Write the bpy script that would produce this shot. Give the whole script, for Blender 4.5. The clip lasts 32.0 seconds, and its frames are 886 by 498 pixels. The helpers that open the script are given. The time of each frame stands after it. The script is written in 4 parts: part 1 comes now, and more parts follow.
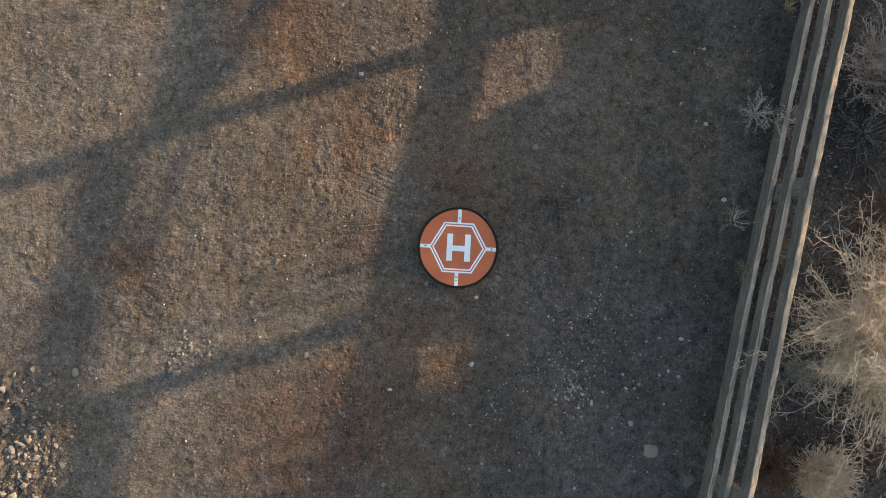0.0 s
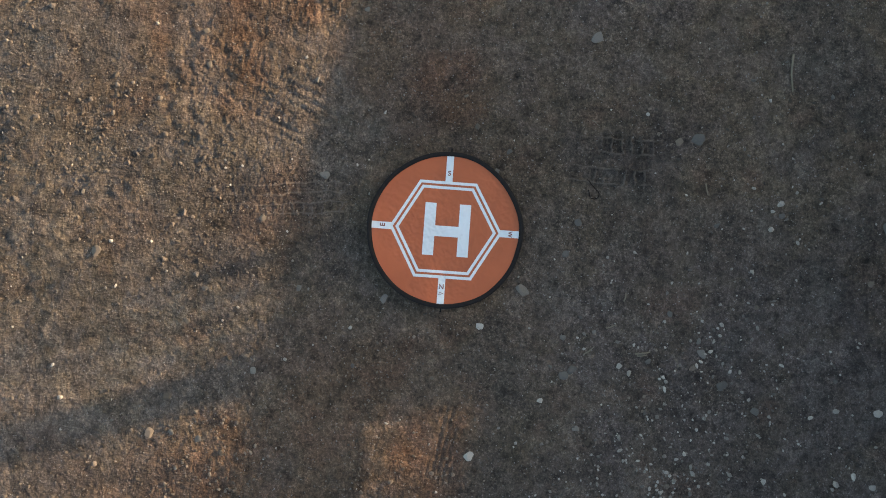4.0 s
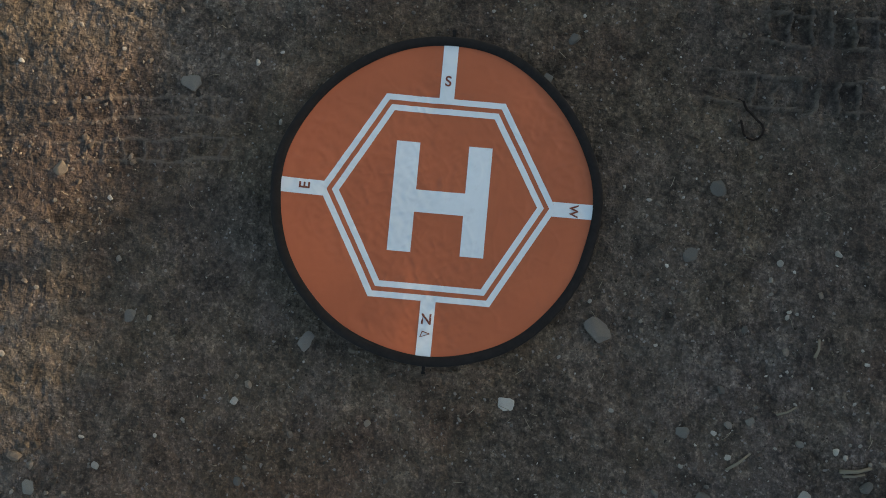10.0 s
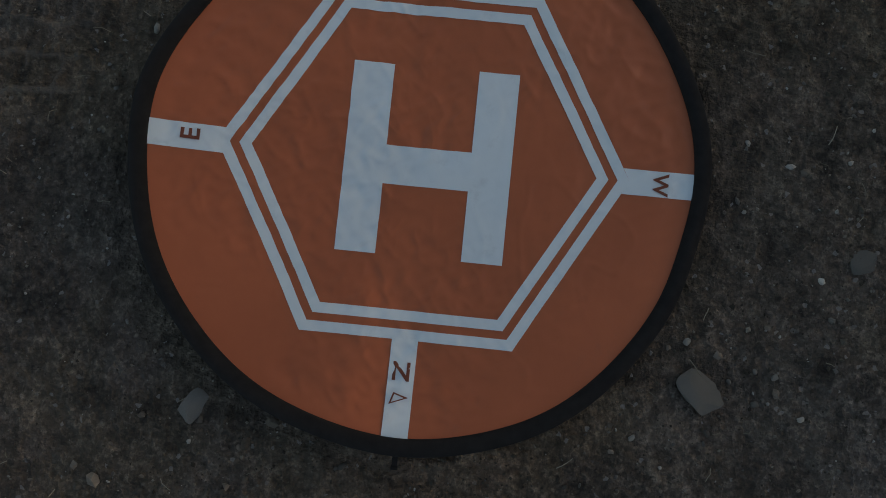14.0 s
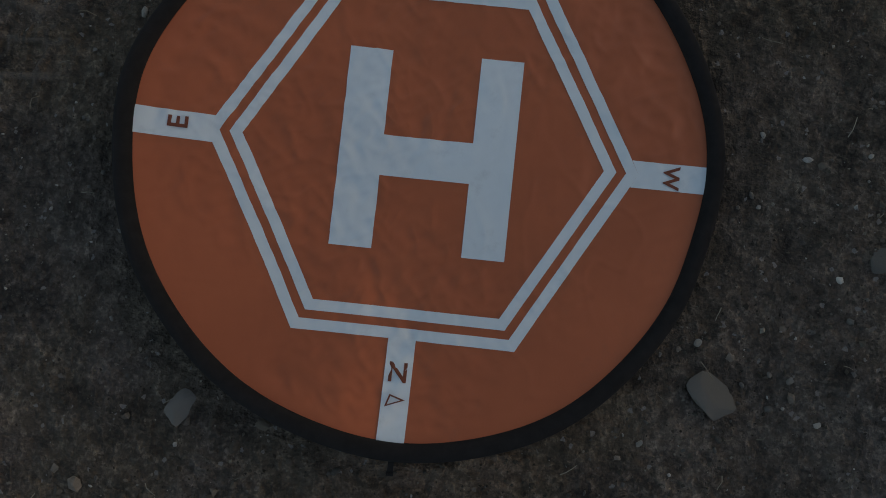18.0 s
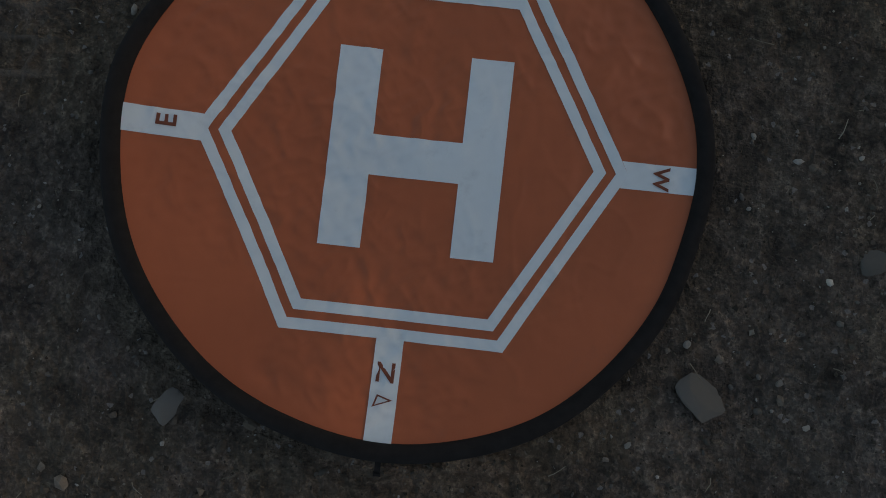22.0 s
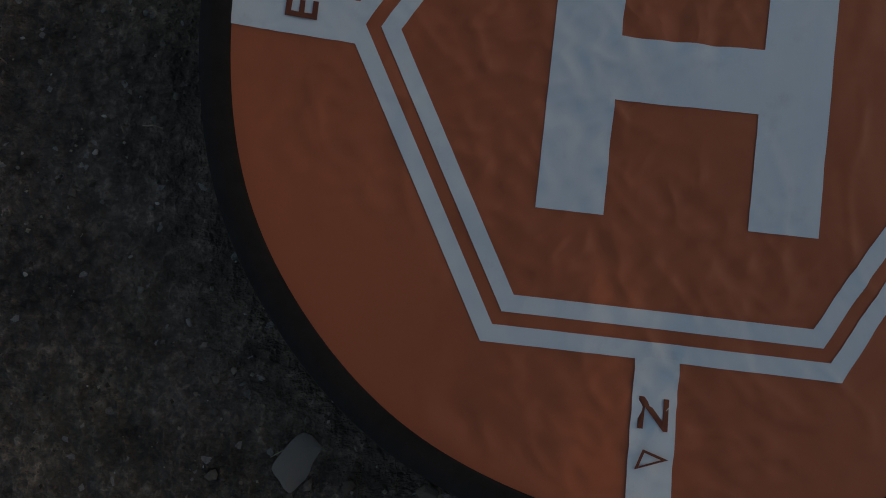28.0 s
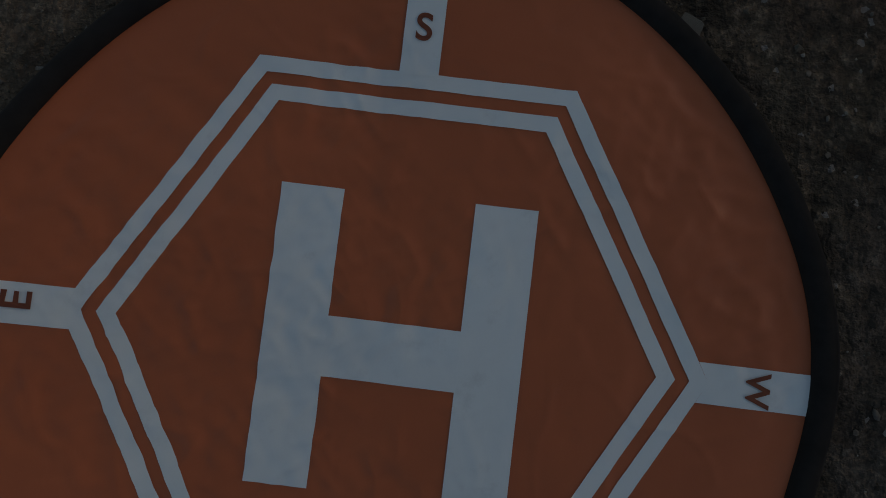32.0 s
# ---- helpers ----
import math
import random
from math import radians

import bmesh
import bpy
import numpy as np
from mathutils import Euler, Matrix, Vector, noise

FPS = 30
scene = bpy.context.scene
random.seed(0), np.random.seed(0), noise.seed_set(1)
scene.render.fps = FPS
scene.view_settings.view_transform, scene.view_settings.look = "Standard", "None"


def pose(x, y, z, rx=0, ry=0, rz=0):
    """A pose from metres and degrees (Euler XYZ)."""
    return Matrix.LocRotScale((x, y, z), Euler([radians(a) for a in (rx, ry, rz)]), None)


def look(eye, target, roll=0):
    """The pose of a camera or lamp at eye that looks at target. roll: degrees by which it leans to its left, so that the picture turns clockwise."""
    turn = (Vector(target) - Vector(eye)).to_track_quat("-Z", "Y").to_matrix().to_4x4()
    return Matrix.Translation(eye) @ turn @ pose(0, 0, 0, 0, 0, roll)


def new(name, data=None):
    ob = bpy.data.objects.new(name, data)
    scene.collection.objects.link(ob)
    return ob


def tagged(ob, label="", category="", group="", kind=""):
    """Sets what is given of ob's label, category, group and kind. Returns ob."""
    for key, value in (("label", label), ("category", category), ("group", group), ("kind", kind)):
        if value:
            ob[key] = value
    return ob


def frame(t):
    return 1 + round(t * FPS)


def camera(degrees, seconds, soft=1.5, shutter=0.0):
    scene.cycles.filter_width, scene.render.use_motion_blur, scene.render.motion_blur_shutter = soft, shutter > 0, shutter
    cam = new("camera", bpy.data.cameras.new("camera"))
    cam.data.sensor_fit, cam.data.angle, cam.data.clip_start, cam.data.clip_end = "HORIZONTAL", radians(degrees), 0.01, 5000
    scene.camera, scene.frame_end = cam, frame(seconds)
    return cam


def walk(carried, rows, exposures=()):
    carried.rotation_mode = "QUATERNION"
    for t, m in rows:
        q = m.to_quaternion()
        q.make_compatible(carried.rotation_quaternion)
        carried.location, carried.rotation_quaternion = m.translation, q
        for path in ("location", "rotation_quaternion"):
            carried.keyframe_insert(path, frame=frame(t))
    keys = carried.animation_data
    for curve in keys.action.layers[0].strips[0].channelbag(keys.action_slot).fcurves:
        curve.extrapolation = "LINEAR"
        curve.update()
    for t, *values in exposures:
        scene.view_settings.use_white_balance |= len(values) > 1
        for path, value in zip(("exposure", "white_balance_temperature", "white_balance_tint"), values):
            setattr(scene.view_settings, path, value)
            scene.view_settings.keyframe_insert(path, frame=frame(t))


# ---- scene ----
# A round folding landing pad on damp dirt beside a board fence, seen from straight above while the camera comes down.
cam = camera(70, 32.0, soft=0.95)

# seconds, x, y, z, tilt about x, tilt about y, turn
PATH = [
    (0.0, 0.0206, -0.2479, 6.0009, 2.24, 1.66, -1.28), (0.5, 0.0175, -0.245, 5.5043, 2.21, 1.65, -1.3),
    (1.0, 0.0273, -0.2534, 5.0158, 2.24, 1.72, -1.22), (1.5, 0.0429, -0.2477, 4.5559, 2.29, 1.63, -1.05),
    (2.0, 0.0637, -0.235, 4.1072, 2.31, 1.62, -0.93), (2.5, 0.0639, -0.2204, 3.6833, 2.23, 1.56, -0.84),
    (3.0, 0.07, -0.2184, 3.4322, 2.31, 1.55, -0.73), (3.5, 0.0588, -0.205, 3.2628, 2.05, 1.35, -0.66),
    (5.5, 0.0519, -0.2139, 2.6128, 2.2, 1.52, 0.1), (6.0, 0.0588, -0.2063, 2.4411, 2.22, 1.57, 0.01),
    (6.5, 0.0623, -0.2007, 2.2859, 2.24, 1.6, 0.04), (7.0, 0.0611, -0.1957, 2.129, 2.27, 1.62, 0.05),
    (7.5, 0.0627, -0.1927, 1.9666, 2.3, 1.76, 0.23), (8.0, 0.0585, -0.188, 1.806, 2.28, 1.73, 0.36),
    (8.5, 0.0621, -0.1844, 1.7048, 2.34, 1.92, 0.37), (9.0, 0.0563, -0.1804, 1.6285, 2.38, 1.96, 0.29),
    (9.5, 0.0561, -0.1805, 1.5535, 2.41, 2.01, 0.42), (10.0, 0.0529, -0.1745, 1.4771, 2.3, 1.7, 0.6),
    (10.5, 0.0532, -0.1695, 1.4016, 2.29, 1.69, 0.61), (11.0, 0.0533, -0.1639, 1.3245, 2.33, 1.66, 0.72),
    (11.5, 0.0506, -0.1618, 1.2422, 2.21, 1.64, 0.81), (12.0, 0.0467, -0.1643, 1.1637, 2.24, 1.6, 0.77),
    (12.5, 0.0513, -0.1611, 1.0838, 2.26, 1.65, 1.03), (13.0, 0.0532, -0.154, 1.0054, 2.19, 1.58, 1.06),
    (13.5, 0.049, -0.1494, 0.9303, 2.22, 1.63, 1.08), (14.0, 0.0465, -0.1491, 0.8524, 2.25, 1.54, 1.18),
    (14.5, 0.046, -0.1514, 0.8031, 2.25, 1.6, 1.23), (16.5, 0.0395, -0.1566, 0.8036, 2.23, 1.66, 1.37),
    (17.0, 0.0385, -0.1518, 0.8076, 2.21, 1.59, 1.44), (17.5, 0.0415, -0.1495, 0.8096, 2.25, 1.58, 1.49),
    (18.0, 0.0477, -0.1538, 0.8128, 2.27, 1.63, 1.49), (18.5, 0.0492, -0.158, 0.8173, 2.17, 1.65, 1.5),
    (19.0, 0.05, -0.1608, 0.8243, 2.12, 1.25, 1.62), (19.5, 0.0646, -0.1625, 0.8268, 2.17, 1.65, 1.63),
    (20.0, 0.0576, -0.1625, 0.8318, 2.21, 1.63, 1.65), (20.5, 0.0507, -0.1622, 0.8328, 2.1, 1.65, 1.65),
    (21.0, 0.0454, -0.1629, 0.8381, 2.11, 1.64, 1.67), (21.5, 0.05, -0.1581, 0.8443, 2.15, 1.65, 1.75),
    (22.0, 0.0618, -0.1531, 0.8097, 2.27, 1.62, 1.79), (22.5, 0.0592, -0.1487, 0.7437, 2.32, 1.44, 1.78),
    (23.0, 0.0498, -0.1451, 0.687, 2.24, 1.12, 1.88), (23.5, 0.0531, -0.1439, 0.6174, 2.33, 1.51, 2.0),
    (24.0, 0.0565, -0.143, 0.5511, 2.23, 1.57, 1.98), (24.5, 0.0565, -0.145, 0.5271, 2.29, 1.56, 1.98),
    (26.5, 0.0704, -0.1528, 0.518, 2.13, 1.55, 2.11), (27.0, 0.0243, -0.16, 0.5188, 2.15, 1.73, 1.89),
    (27.5, -0.1349, -0.1707, 0.5205, 2.45, 1.7, 1.83), (28.0, -0.1755, -0.1739, 0.5212, 2.15, 2.13, 1.98),
    (28.5, -0.1743, -0.1754, 0.5232, 2.1, 1.72, 2.07), (29.0, -0.1676, -0.1675, 0.5119, 1.99, 1.61, 2.12),
    (29.5, -0.1618, -0.0294, 0.528, 2.42, 1.72, 2.17), (30.0, -0.1535, 0.0804, 0.5449, 2.22, 1.65, 1.76),
    (30.5, -0.1456, 0.1039, 0.5533, 2.28, 1.64, 1.78), (31.0, -0.0719, 0.0992, 0.5507, 2.18, 1.75, 2.24),
    (31.5, 0.0208, 0.0843, 0.558, 2.24, 1.68, 2.09), (32.0, 0.0572, 0.0602, 0.5538, 2.56, 1.61, 2.17),
]
EXPOSURES = [(0.0, 1.48, 6550, 10.5), (3.0, 1.41, 6650, 11.5), (6.0, 1.34, 6700, 9.5), (9.0, 1.06, 6700, 7.5), (11.0, 0.72, 6650, 7.5), (13.0, 0.29, 6650, 9), (14.5, -0.1, 6650, 10.5), (19.0, -0.06, 6700, 11.5), (21.0, -0.02, 6700, 11.5), (23.0, -0.33, 6650, 12.5), (24.0, -0.45, 6600, 13.5), (27.0, -0.57, 6600, 13.8), (28.0, -0.72, 6600, 14), (30.0, -0.88, 6650, 12.5), (31.0, -1.03, 6700, 11.5), (32.0, -0.9, 6700, 11.5)]
walk(cam, [(t, pose(x, y, z, rx, ry, rz)) for t, x, y, z, rx, ry, rz in PATH], EXPOSURES)

# ---- light: a low warm sun behind the fence, clear sky ----
SUN_TURN, SUN_UP = radians(15.4), radians(12.7)
world = bpy.data.worlds.new("world")
scene.world = world
world.use_nodes = True
wn = world.node_tree.nodes
sky = wn.new("ShaderNodeTexSky")
sky.sky_type, sky.sun_disc = "NISHITA", False
sky.sun_elevation, sky.sun_rotation = SUN_UP, radians(90) - SUN_TURN
sky.dust_density, sky.ozone_density, sky.air_density = 1.8, 0.5, 0.95
world.node_tree.links.new(sky.outputs[0], wn["Background"].inputs[0])
wn["Background"].inputs[1].default_value = 0.142
sun_data = bpy.data.lights.new("sun", "SUN")
sun_data.energy, sun_data.angle, sun_data.color = 3.8, radians(0.53), (1.0, 0.71, 0.44)
sun = new("sun", sun_data)
toward = Vector((math.cos(SUN_TURN) * math.cos(SUN_UP), math.sin(SUN_TURN) * math.cos(SUN_UP), math.sin(SUN_UP)))
sun.matrix_world = look(toward * 30, (0, 0, 0))


# ---- materials ----
def material(name, rough=0.8, metal=0.0, spec=0.3):
    m = bpy.data.materials.new(name)
    m.use_nodes = True
    b = m.node_tree.nodes["Principled BSDF"]
    b.inputs["Roughness"].default_value = rough
    b.inputs["Metallic"].default_value = metal
    b.inputs["Specular IOR Level"].default_value = spec
    return m, m.node_tree.nodes, m.node_tree.links, b


def noise_node(n, l, scale, detail=4.0, rough=0.6, stretch=None, coord="Object", w=0.0):
    tc = n.new("ShaderNodeTexCoord")
    t = n.new("ShaderNodeTexNoise")
    t.noise_dimensions = "4D"
    t.inputs["W"].default_value = w
    t.inputs["Scale"].default_value, t.inputs["Detail"].default_value, t.inputs["Roughness"].default_value = scale, detail, rough
    if stretch:
        mp = n.new("ShaderNodeMapping")
        mp.inputs["Scale"].default_value = stretch[:3]
        if len(stretch) > 3:
            mp.inputs["Rotation"].default_value = (0, 0, stretch[3])
        l.new(tc.outputs[coord], mp.inputs["Vector"])
        l.new(mp.outputs[0], t.inputs["Vector"])
    else:
        l.new(tc.outputs[coord], t.inputs["Vector"])
    return t.outputs["Fac"]


def cells(n, l, scale, feature="F1", stretch=0.012):
    """Broken-up cells, as of crumbs and grit: distance and a random value for each cell."""
    tc = n.new("ShaderNodeTexCoord")
    wob = n.new("ShaderNodeTexNoise")
    wob.inputs["Scale"].default_value, wob.inputs["Detail"].default_value = scale * 0.9, 3
    l.new(tc.outputs["Object"], wob.inputs["Vector"])
    mad = n.new("ShaderNodeVectorMath")
    mad.operation = "MULTIPLY_ADD"
    mad.inputs[1].default_value = (stretch, stretch, stretch)
    l.new(wob.outputs["Color"], mad.inputs[0])
    l.new(tc.outputs["Object"], mad.inputs[2])
    v = n.new("ShaderNodeTexVoronoi")
    v.feature = feature
    v.inputs["Scale"].default_value = scale
    l.new(mad.outputs[0], v.inputs["Vector"])
    sep = n.new("ShaderNodeSeparateColor")
    l.new(v.outputs["Color"], sep.inputs[0])
    return v.outputs["Distance"], sep.outputs[0]


def ramp(n, l, fac, stops):
    r = n.new("ShaderNodeValToRGB")
    while len(r.color_ramp.elements) < len(stops):
        r.color_ramp.elements.new(0.5)
    for e, (p, c) in zip(r.color_ramp.elements, stops):
        e.position, e.color = p, (*c, 1) if len(c) == 3 else c
    l.new(fac, r.inputs[0])
    return r.outputs[0]


def grey(v):
    return (v, v, v)


def mix(n, l, fac, a, b, blend="MIX"):
    m = n.new("ShaderNodeMix")
    m.data_type, m.blend_type = "RGBA", blend
    if isinstance(fac, float):
        m.inputs[0].default_value = fac
    else:
        l.new(fac, m.inputs[0])
    for s, v in ((6, a), (7, b)):
        if isinstance(v, tuple):
            m.inputs[s].default_value = (*v, 1)
        else:
            l.new(v, m.inputs[s])
    return m.outputs[2]


def bump(n, l, b, height, strength, distance):
    k = n.new("ShaderNodeBump")
    k.inputs["Strength"].default_value, k.inputs["Distance"].default_value = strength, distance
    l.new(height, k.inputs["Height"])
    l.new(k.outputs[0], b.inputs["Normal"])


def attribute(n, name):
    a = n.new("ShaderNodeAttribute")
    a.attribute_name = name
    return a.outputs["Fac"]


def dirt_material():
    m, n, l, b = material("damp_dirt", 0.9, 0, 0.25)
    fine = noise_node(n, l, 60, 6, 0.72)
    mid = noise_node(n, l, 7, 5, 0.65, w=3)
    broad = noise_node(n, l, 1.1, 3, 0.55, w=7)
    dark = ramp(n, l, mid, [(0.28, (0.074, 0.062, 0.048)), (0.5, (0.118, 0.096, 0.073)), (0.72, (0.164, 0.132, 0.100))])
    tan = ramp(n, l, mid, [(0.25, (0.082, 0.071, 0.060)), (0.5, (0.126, 0.111, 0.094)), (0.78, (0.178, 0.158, 0.136))])
    clay = ramp(n, l, mid, [(0.25, (0.094, 0.058, 0.038)), (0.6, (0.145, 0.090, 0.060)), (0.8, (0.195, 0.125, 0.087))])
    gravel = ramp(n, l, mid, [(0.28, (0.071, 0.060, 0.051)), (0.52, (0.118, 0.099, 0.084)), (0.75, (0.168, 0.142, 0.121))])
    c = mix(n, l, attribute(n, "tan"), dark, tan)
    c = mix(n, l, attribute(n, "clay"), c, clay)
    c = mix(n, l, attribute(n, "gravel"), c, gravel)
    c = mix(n, l, 0.6, c, ramp(n, l, broad, [(0.32, grey(0.6)), (0.68, grey(1.4))]), "MULTIPLY")
    c = mix(n, l, attribute(n, "damp"), c, mix(n, l, 1.0, c, (0.74, 0.74, 0.77), "MULTIPLY"))
    # soft patches of browner and greener soil
    hue = noise_node(n, l, 3.4, 4, 0.6, w=19)
    c = mix(n, l, 0.7, c, ramp(n, l, hue, [(0.34, (0.88, 0.98, 1.0)), (0.47, (1.0, 1.0, 1.0)), (0.56, (0.99, 1.0, 0.88)), (0.68, (1.14, 0.98, 0.86))]), "MULTIPLY")
    blot = noise_node(n, l, 13, 4, 0.6, w=13)
    c = mix(n, l, 0.85, c, ramp(n, l, blot, [(0.32, grey(0.45)), (0.46, grey(0.98)), (0.72, grey(1.4))]), "MULTIPLY")
    c = mix(n, l, 0.8, c, ramp(n, l, fine, [(0.3, grey(0.5)), (0.5, grey(0.96)), (0.70, grey(1.65))]), "MULTIPLY")
    spots = noise_node(n, l, 27, 3, 0.55, w=43)
    c = mix(n, l, 0.7, c, ramp(n, l, spots, [(0.36, grey(0.5)), (0.43, grey(1.0)), (0.58, grey(1.0)), (0.66, grey(1.45))]), "MULTIPLY")
    half = n.new("ShaderNodeMath")
    half.operation = "SUBTRACT"
    half.inputs[1].default_value = 0.5
    l.new(noise_node(n, l, 30, 4, 0.6, (1.0, 0.62, 1.0, radians(15)), w=37), half.inputs[0])
    crack = n.new("ShaderNodeMath")
    crack.operation = "ABSOLUTE"
    l.new(half.outputs[0], crack.inputs[0])
    c = mix(n, l, 0.85, c, ramp(n, l, crack.outputs[0], [(0.0, grey(1.5)), (0.022, grey(1.05)), (0.05, grey(0.92)), (0.2, grey(0.95))]), "MULTIPLY")
    crumb_d, crumb_v = cells(n, l, 105)
    grit_d, grit_v = cells(n, l, 280, stretch=0.005)
    loose = ramp(n, l, noise_node(n, l, 4.5, 4, 0.65, w=29), [(0.42, grey(0.08)), (0.62, grey(0.7))])
    crumbs = mix(n, l, 1.0, ramp(n, l, crumb_v, [(0.0, grey(0.62)), (0.6, grey(1.0)), (1.0, grey(1.5))]), ramp(n, l, crumb_d, [(0.3, grey(1.08)), (0.75, grey(0.5))]), "MULTIPLY")
    c = mix(n, l, loose, c, mix(n, l, 1.0, c, crumbs, "MULTIPLY"))
    c = mix(n, l, 0.4, c, ramp(n, l, grit_v, [(0.0, grey(0.5)), (0.7, grey(0.98)), (1.0, grey(1.9))]), "MULTIPLY")
    spark = ramp(n, l, cells(n, l, 190, stretch=0.003)[1], [(0.988, grey(0)), (0.992, grey(0.75))])
    c = mix(n, l, spark, c, (0.27, 0.26, 0.235))
    c = mix(n, l, attribute(n, "ridge"), c, (0.185, 0.160, 0.130))
    c = mix(n, l, 1.0, c, (1.03, 1.0, 0.985), "MULTIPLY")
    l.new(c, b.inputs["Base Color"])
    strands = noise_node(n, l, 15, 5, 0.6, (1.0, 2.0, 1.0, radians(58)), w=53)
    matted = n.new("ShaderNodeMath")
    matted.operation = "MULTIPLY_ADD"
    matted.inputs[1].default_value = 6.0
    l.new(strands, matted.inputs[0])
    l.new(fine, matted.inputs[2])
    add = n.new("ShaderNodeMath")
    add.operation = "MULTIPLY_ADD"
    add.inputs[1].default_value = -0.22
    l.new(crumb_d, add.inputs[0])
    l.new(matted.outputs[0], add.inputs[2])
    both = n.new("ShaderNodeMath")
    both.operation = "MULTIPLY_ADD"
    both.inputs[1].default_value = -5.0
    l.new(crack.outputs[0], both.inputs[0])
    l.new(add.outputs[0], both.inputs[2])
    bump(n, l, b, both.outputs[0], 1.0, 0.008)
    return m


def stone_material(name, low, high, rough=0.75, knee=0.3):
    m, n, l, b = material(name, rough, 0, 0.15)
    info = n.new("ShaderNodeObjectInfo")
    geo = n.new("ShaderNodeNewGeometry")
    s = n.new("ShaderNodeMath")
    s.operation = "ADD"
    l.new(info.outputs["Random"], s.inputs[0])
    l.new(geo.outputs["Random Per Island"], s.inputs[1])
    f = n.new("ShaderNodeMath")
    f.operation = "FRACT"
    l.new(s.outputs[0], f.inputs[0])
    c = ramp(n, l, f.outputs[0], [(0.0, low), (knee, tuple(a + 0.3 * (b_ - a) for a, b_ in zip(low, high))), (1.0, high)])
    c = mix(n, l, 0.7, c, ramp(n, l, noise_node(n, l, 120, 5, 0.7), [(0.3, grey(0.5)), (0.7, grey(1.4))]), "MULTIPLY")
    l.new(c, b.inputs["Base Color"])
    bump(n, l, b, noise_node(n, l, 260, 4, 0.6), 0.5, 0.002)
    return m


def fabric_material(name, colour, spread, rough, spec, crease):
    m, n, l, b = material(name, rough, 0, spec)
    big = noise_node(n, l, 5, 4, 0.6)
    c = mix(n, l, 1.0, colour, ramp(n, l, big, [(0.3, grey(1 - spread)), (0.7, grey(1 + spread))]), "MULTIPLY")
    dust = ramp(n, l, noise_node(n, l, 23, 8, 0.75, w=2), [(0.56, grey(0)), (0.8, grey(0.22))])
    c = mix(n, l, dust, c, (0.13, 0.10, 0.075))
    l.new(c, b.inputs["Base Color"])
    bump(n, l, b, noise_node(n, l, 70, 3, 0.5, (1, 0.6, 1, 0.75)), 0.25, crease)
    return m


def wood_material(name, tone):
    m, n, l, b = material(name, 0.9, 0, 0.2)
    grain = noise_node(n, l, 3.0, 9, 0.8, (1.6, 15, 15))
    c = ramp(n, l, grain, [(0.28, tuple(0.3 * v for v in tone)), (0.5, tone), (0.75, tuple(2.2 * v for v in tone))])
    c = mix(n, l, 0.6, c, ramp(n, l, noise_node(n, l, 2.2, 5, 0.7, w=4), [(0.3, (0.5, 0.46, 0.42)), (0.7, (1.3, 1.25, 1.2))]), "MULTIPLY")
    knots = noise_node(n, l, 9, 3, 0.6, (1.0, 2.5, 2.5), w=8)
    c = mix(n, l, 0.7, c, ramp(n, l, knots, [(0.30, (0.3, 0.26, 0.23)), (0.40, grey(1.0))]), "MULTIPLY")
    l.new(c, b.inputs["Base Color"])
    bump(n, l, b, grain, 0.8, 0.006)
    return m


def plant_material(name, low, high):
    m, n, l, b = material(name, 0.8, 0, 0.2)
    geo = n.new("ShaderNodeNewGeometry")
    c = ramp(n, l, geo.outputs["Random Per Island"], [(0.0, low), (1.0, high)])
    c = mix(n, l, 0.6, c, ramp(n, l, noise_node(n, l, 9, 3, 0.6), [(0.3, grey(0.65)), (0.7, grey(1.25))]), "MULTIPLY")
    l.new(c, b.inputs["Base Color"])
    return m


def plain_material(name, colour, rough, metal=0.0, spread=0.15):
    m, n, l, b = material(name, rough, metal)
    c = mix(n, l, 1.0, colour, ramp(n, l, noise_node(n, l, 60, 5, 0.6), [(0.3, grey(1 - spread)), (0.7, grey(1 + spread))]), "MULTIPLY")
    l.new(c, b.inputs["Base Color"])
    return m


DIRT = dirt_material()
STONE_GREY = stone_material("grey_stone", (0.120, 0.114, 0.098), (0.215, 0.203, 0.175), 0.9)
STONE_PALE = stone_material("pale_stone", (0.22, 0.205, 0.17), (0.50, 0.47, 0.40))
STONE_BROWN = stone_material("brown_stone", (0.11, 0.093, 0.070), (0.27, 0.225, 0.17))
PEBBLE = stone_material("pebbles", (0.055, 0.048, 0.039), (0.46, 0.43, 0.37), 0.8, 0.86)
RUBBLE = stone_material("rubble", (0.11, 0.098, 0.08), (0.27, 0.245, 0.205), 0.9)
CLOD = stone_material("soil_clods", (0.085, 0.070, 0.053), (0.24, 0.20, 0.155), 0.92)
GRIT = stone_material("grit", (0.045, 0.037, 0.027), (0.30, 0.27, 0.21), 0.9, 0.88)
ORANGE = fabric_material("orange_nylon", (0.482, 0.131, 0.050), 0.10, 0.42, 0.4, 0.0012)
WHITE = fabric_material("white_print", (0.77, 0.83, 0.82), 0.05, 0.42, 0.4, 0.0015)
LETTER = plain_material("brown_print", (0.20, 0.06, 0.03), 0.6)
BLACK = plain_material("black_binding", (0.016, 0.0145, 0.0135), 0.95, 0, 0.3)
WOOD = wood_material("weathered_wood", (0.122, 0.107, 0.094))
# paler copy of WOOD for rail tops, with sunlight put into the colour
LIT_EDGE = wood_material("sunlit_edge_wood", (0.33, 0.275, 0.21))
STRAW = plant_material("straw", (0.10, 0.085, 0.06), (0.34, 0.30, 0.22))
DRY_TAN = plant_material("dry_tan_twigs", (0.60, 0.42, 0.27), (0.92, 0.72, 0.50))
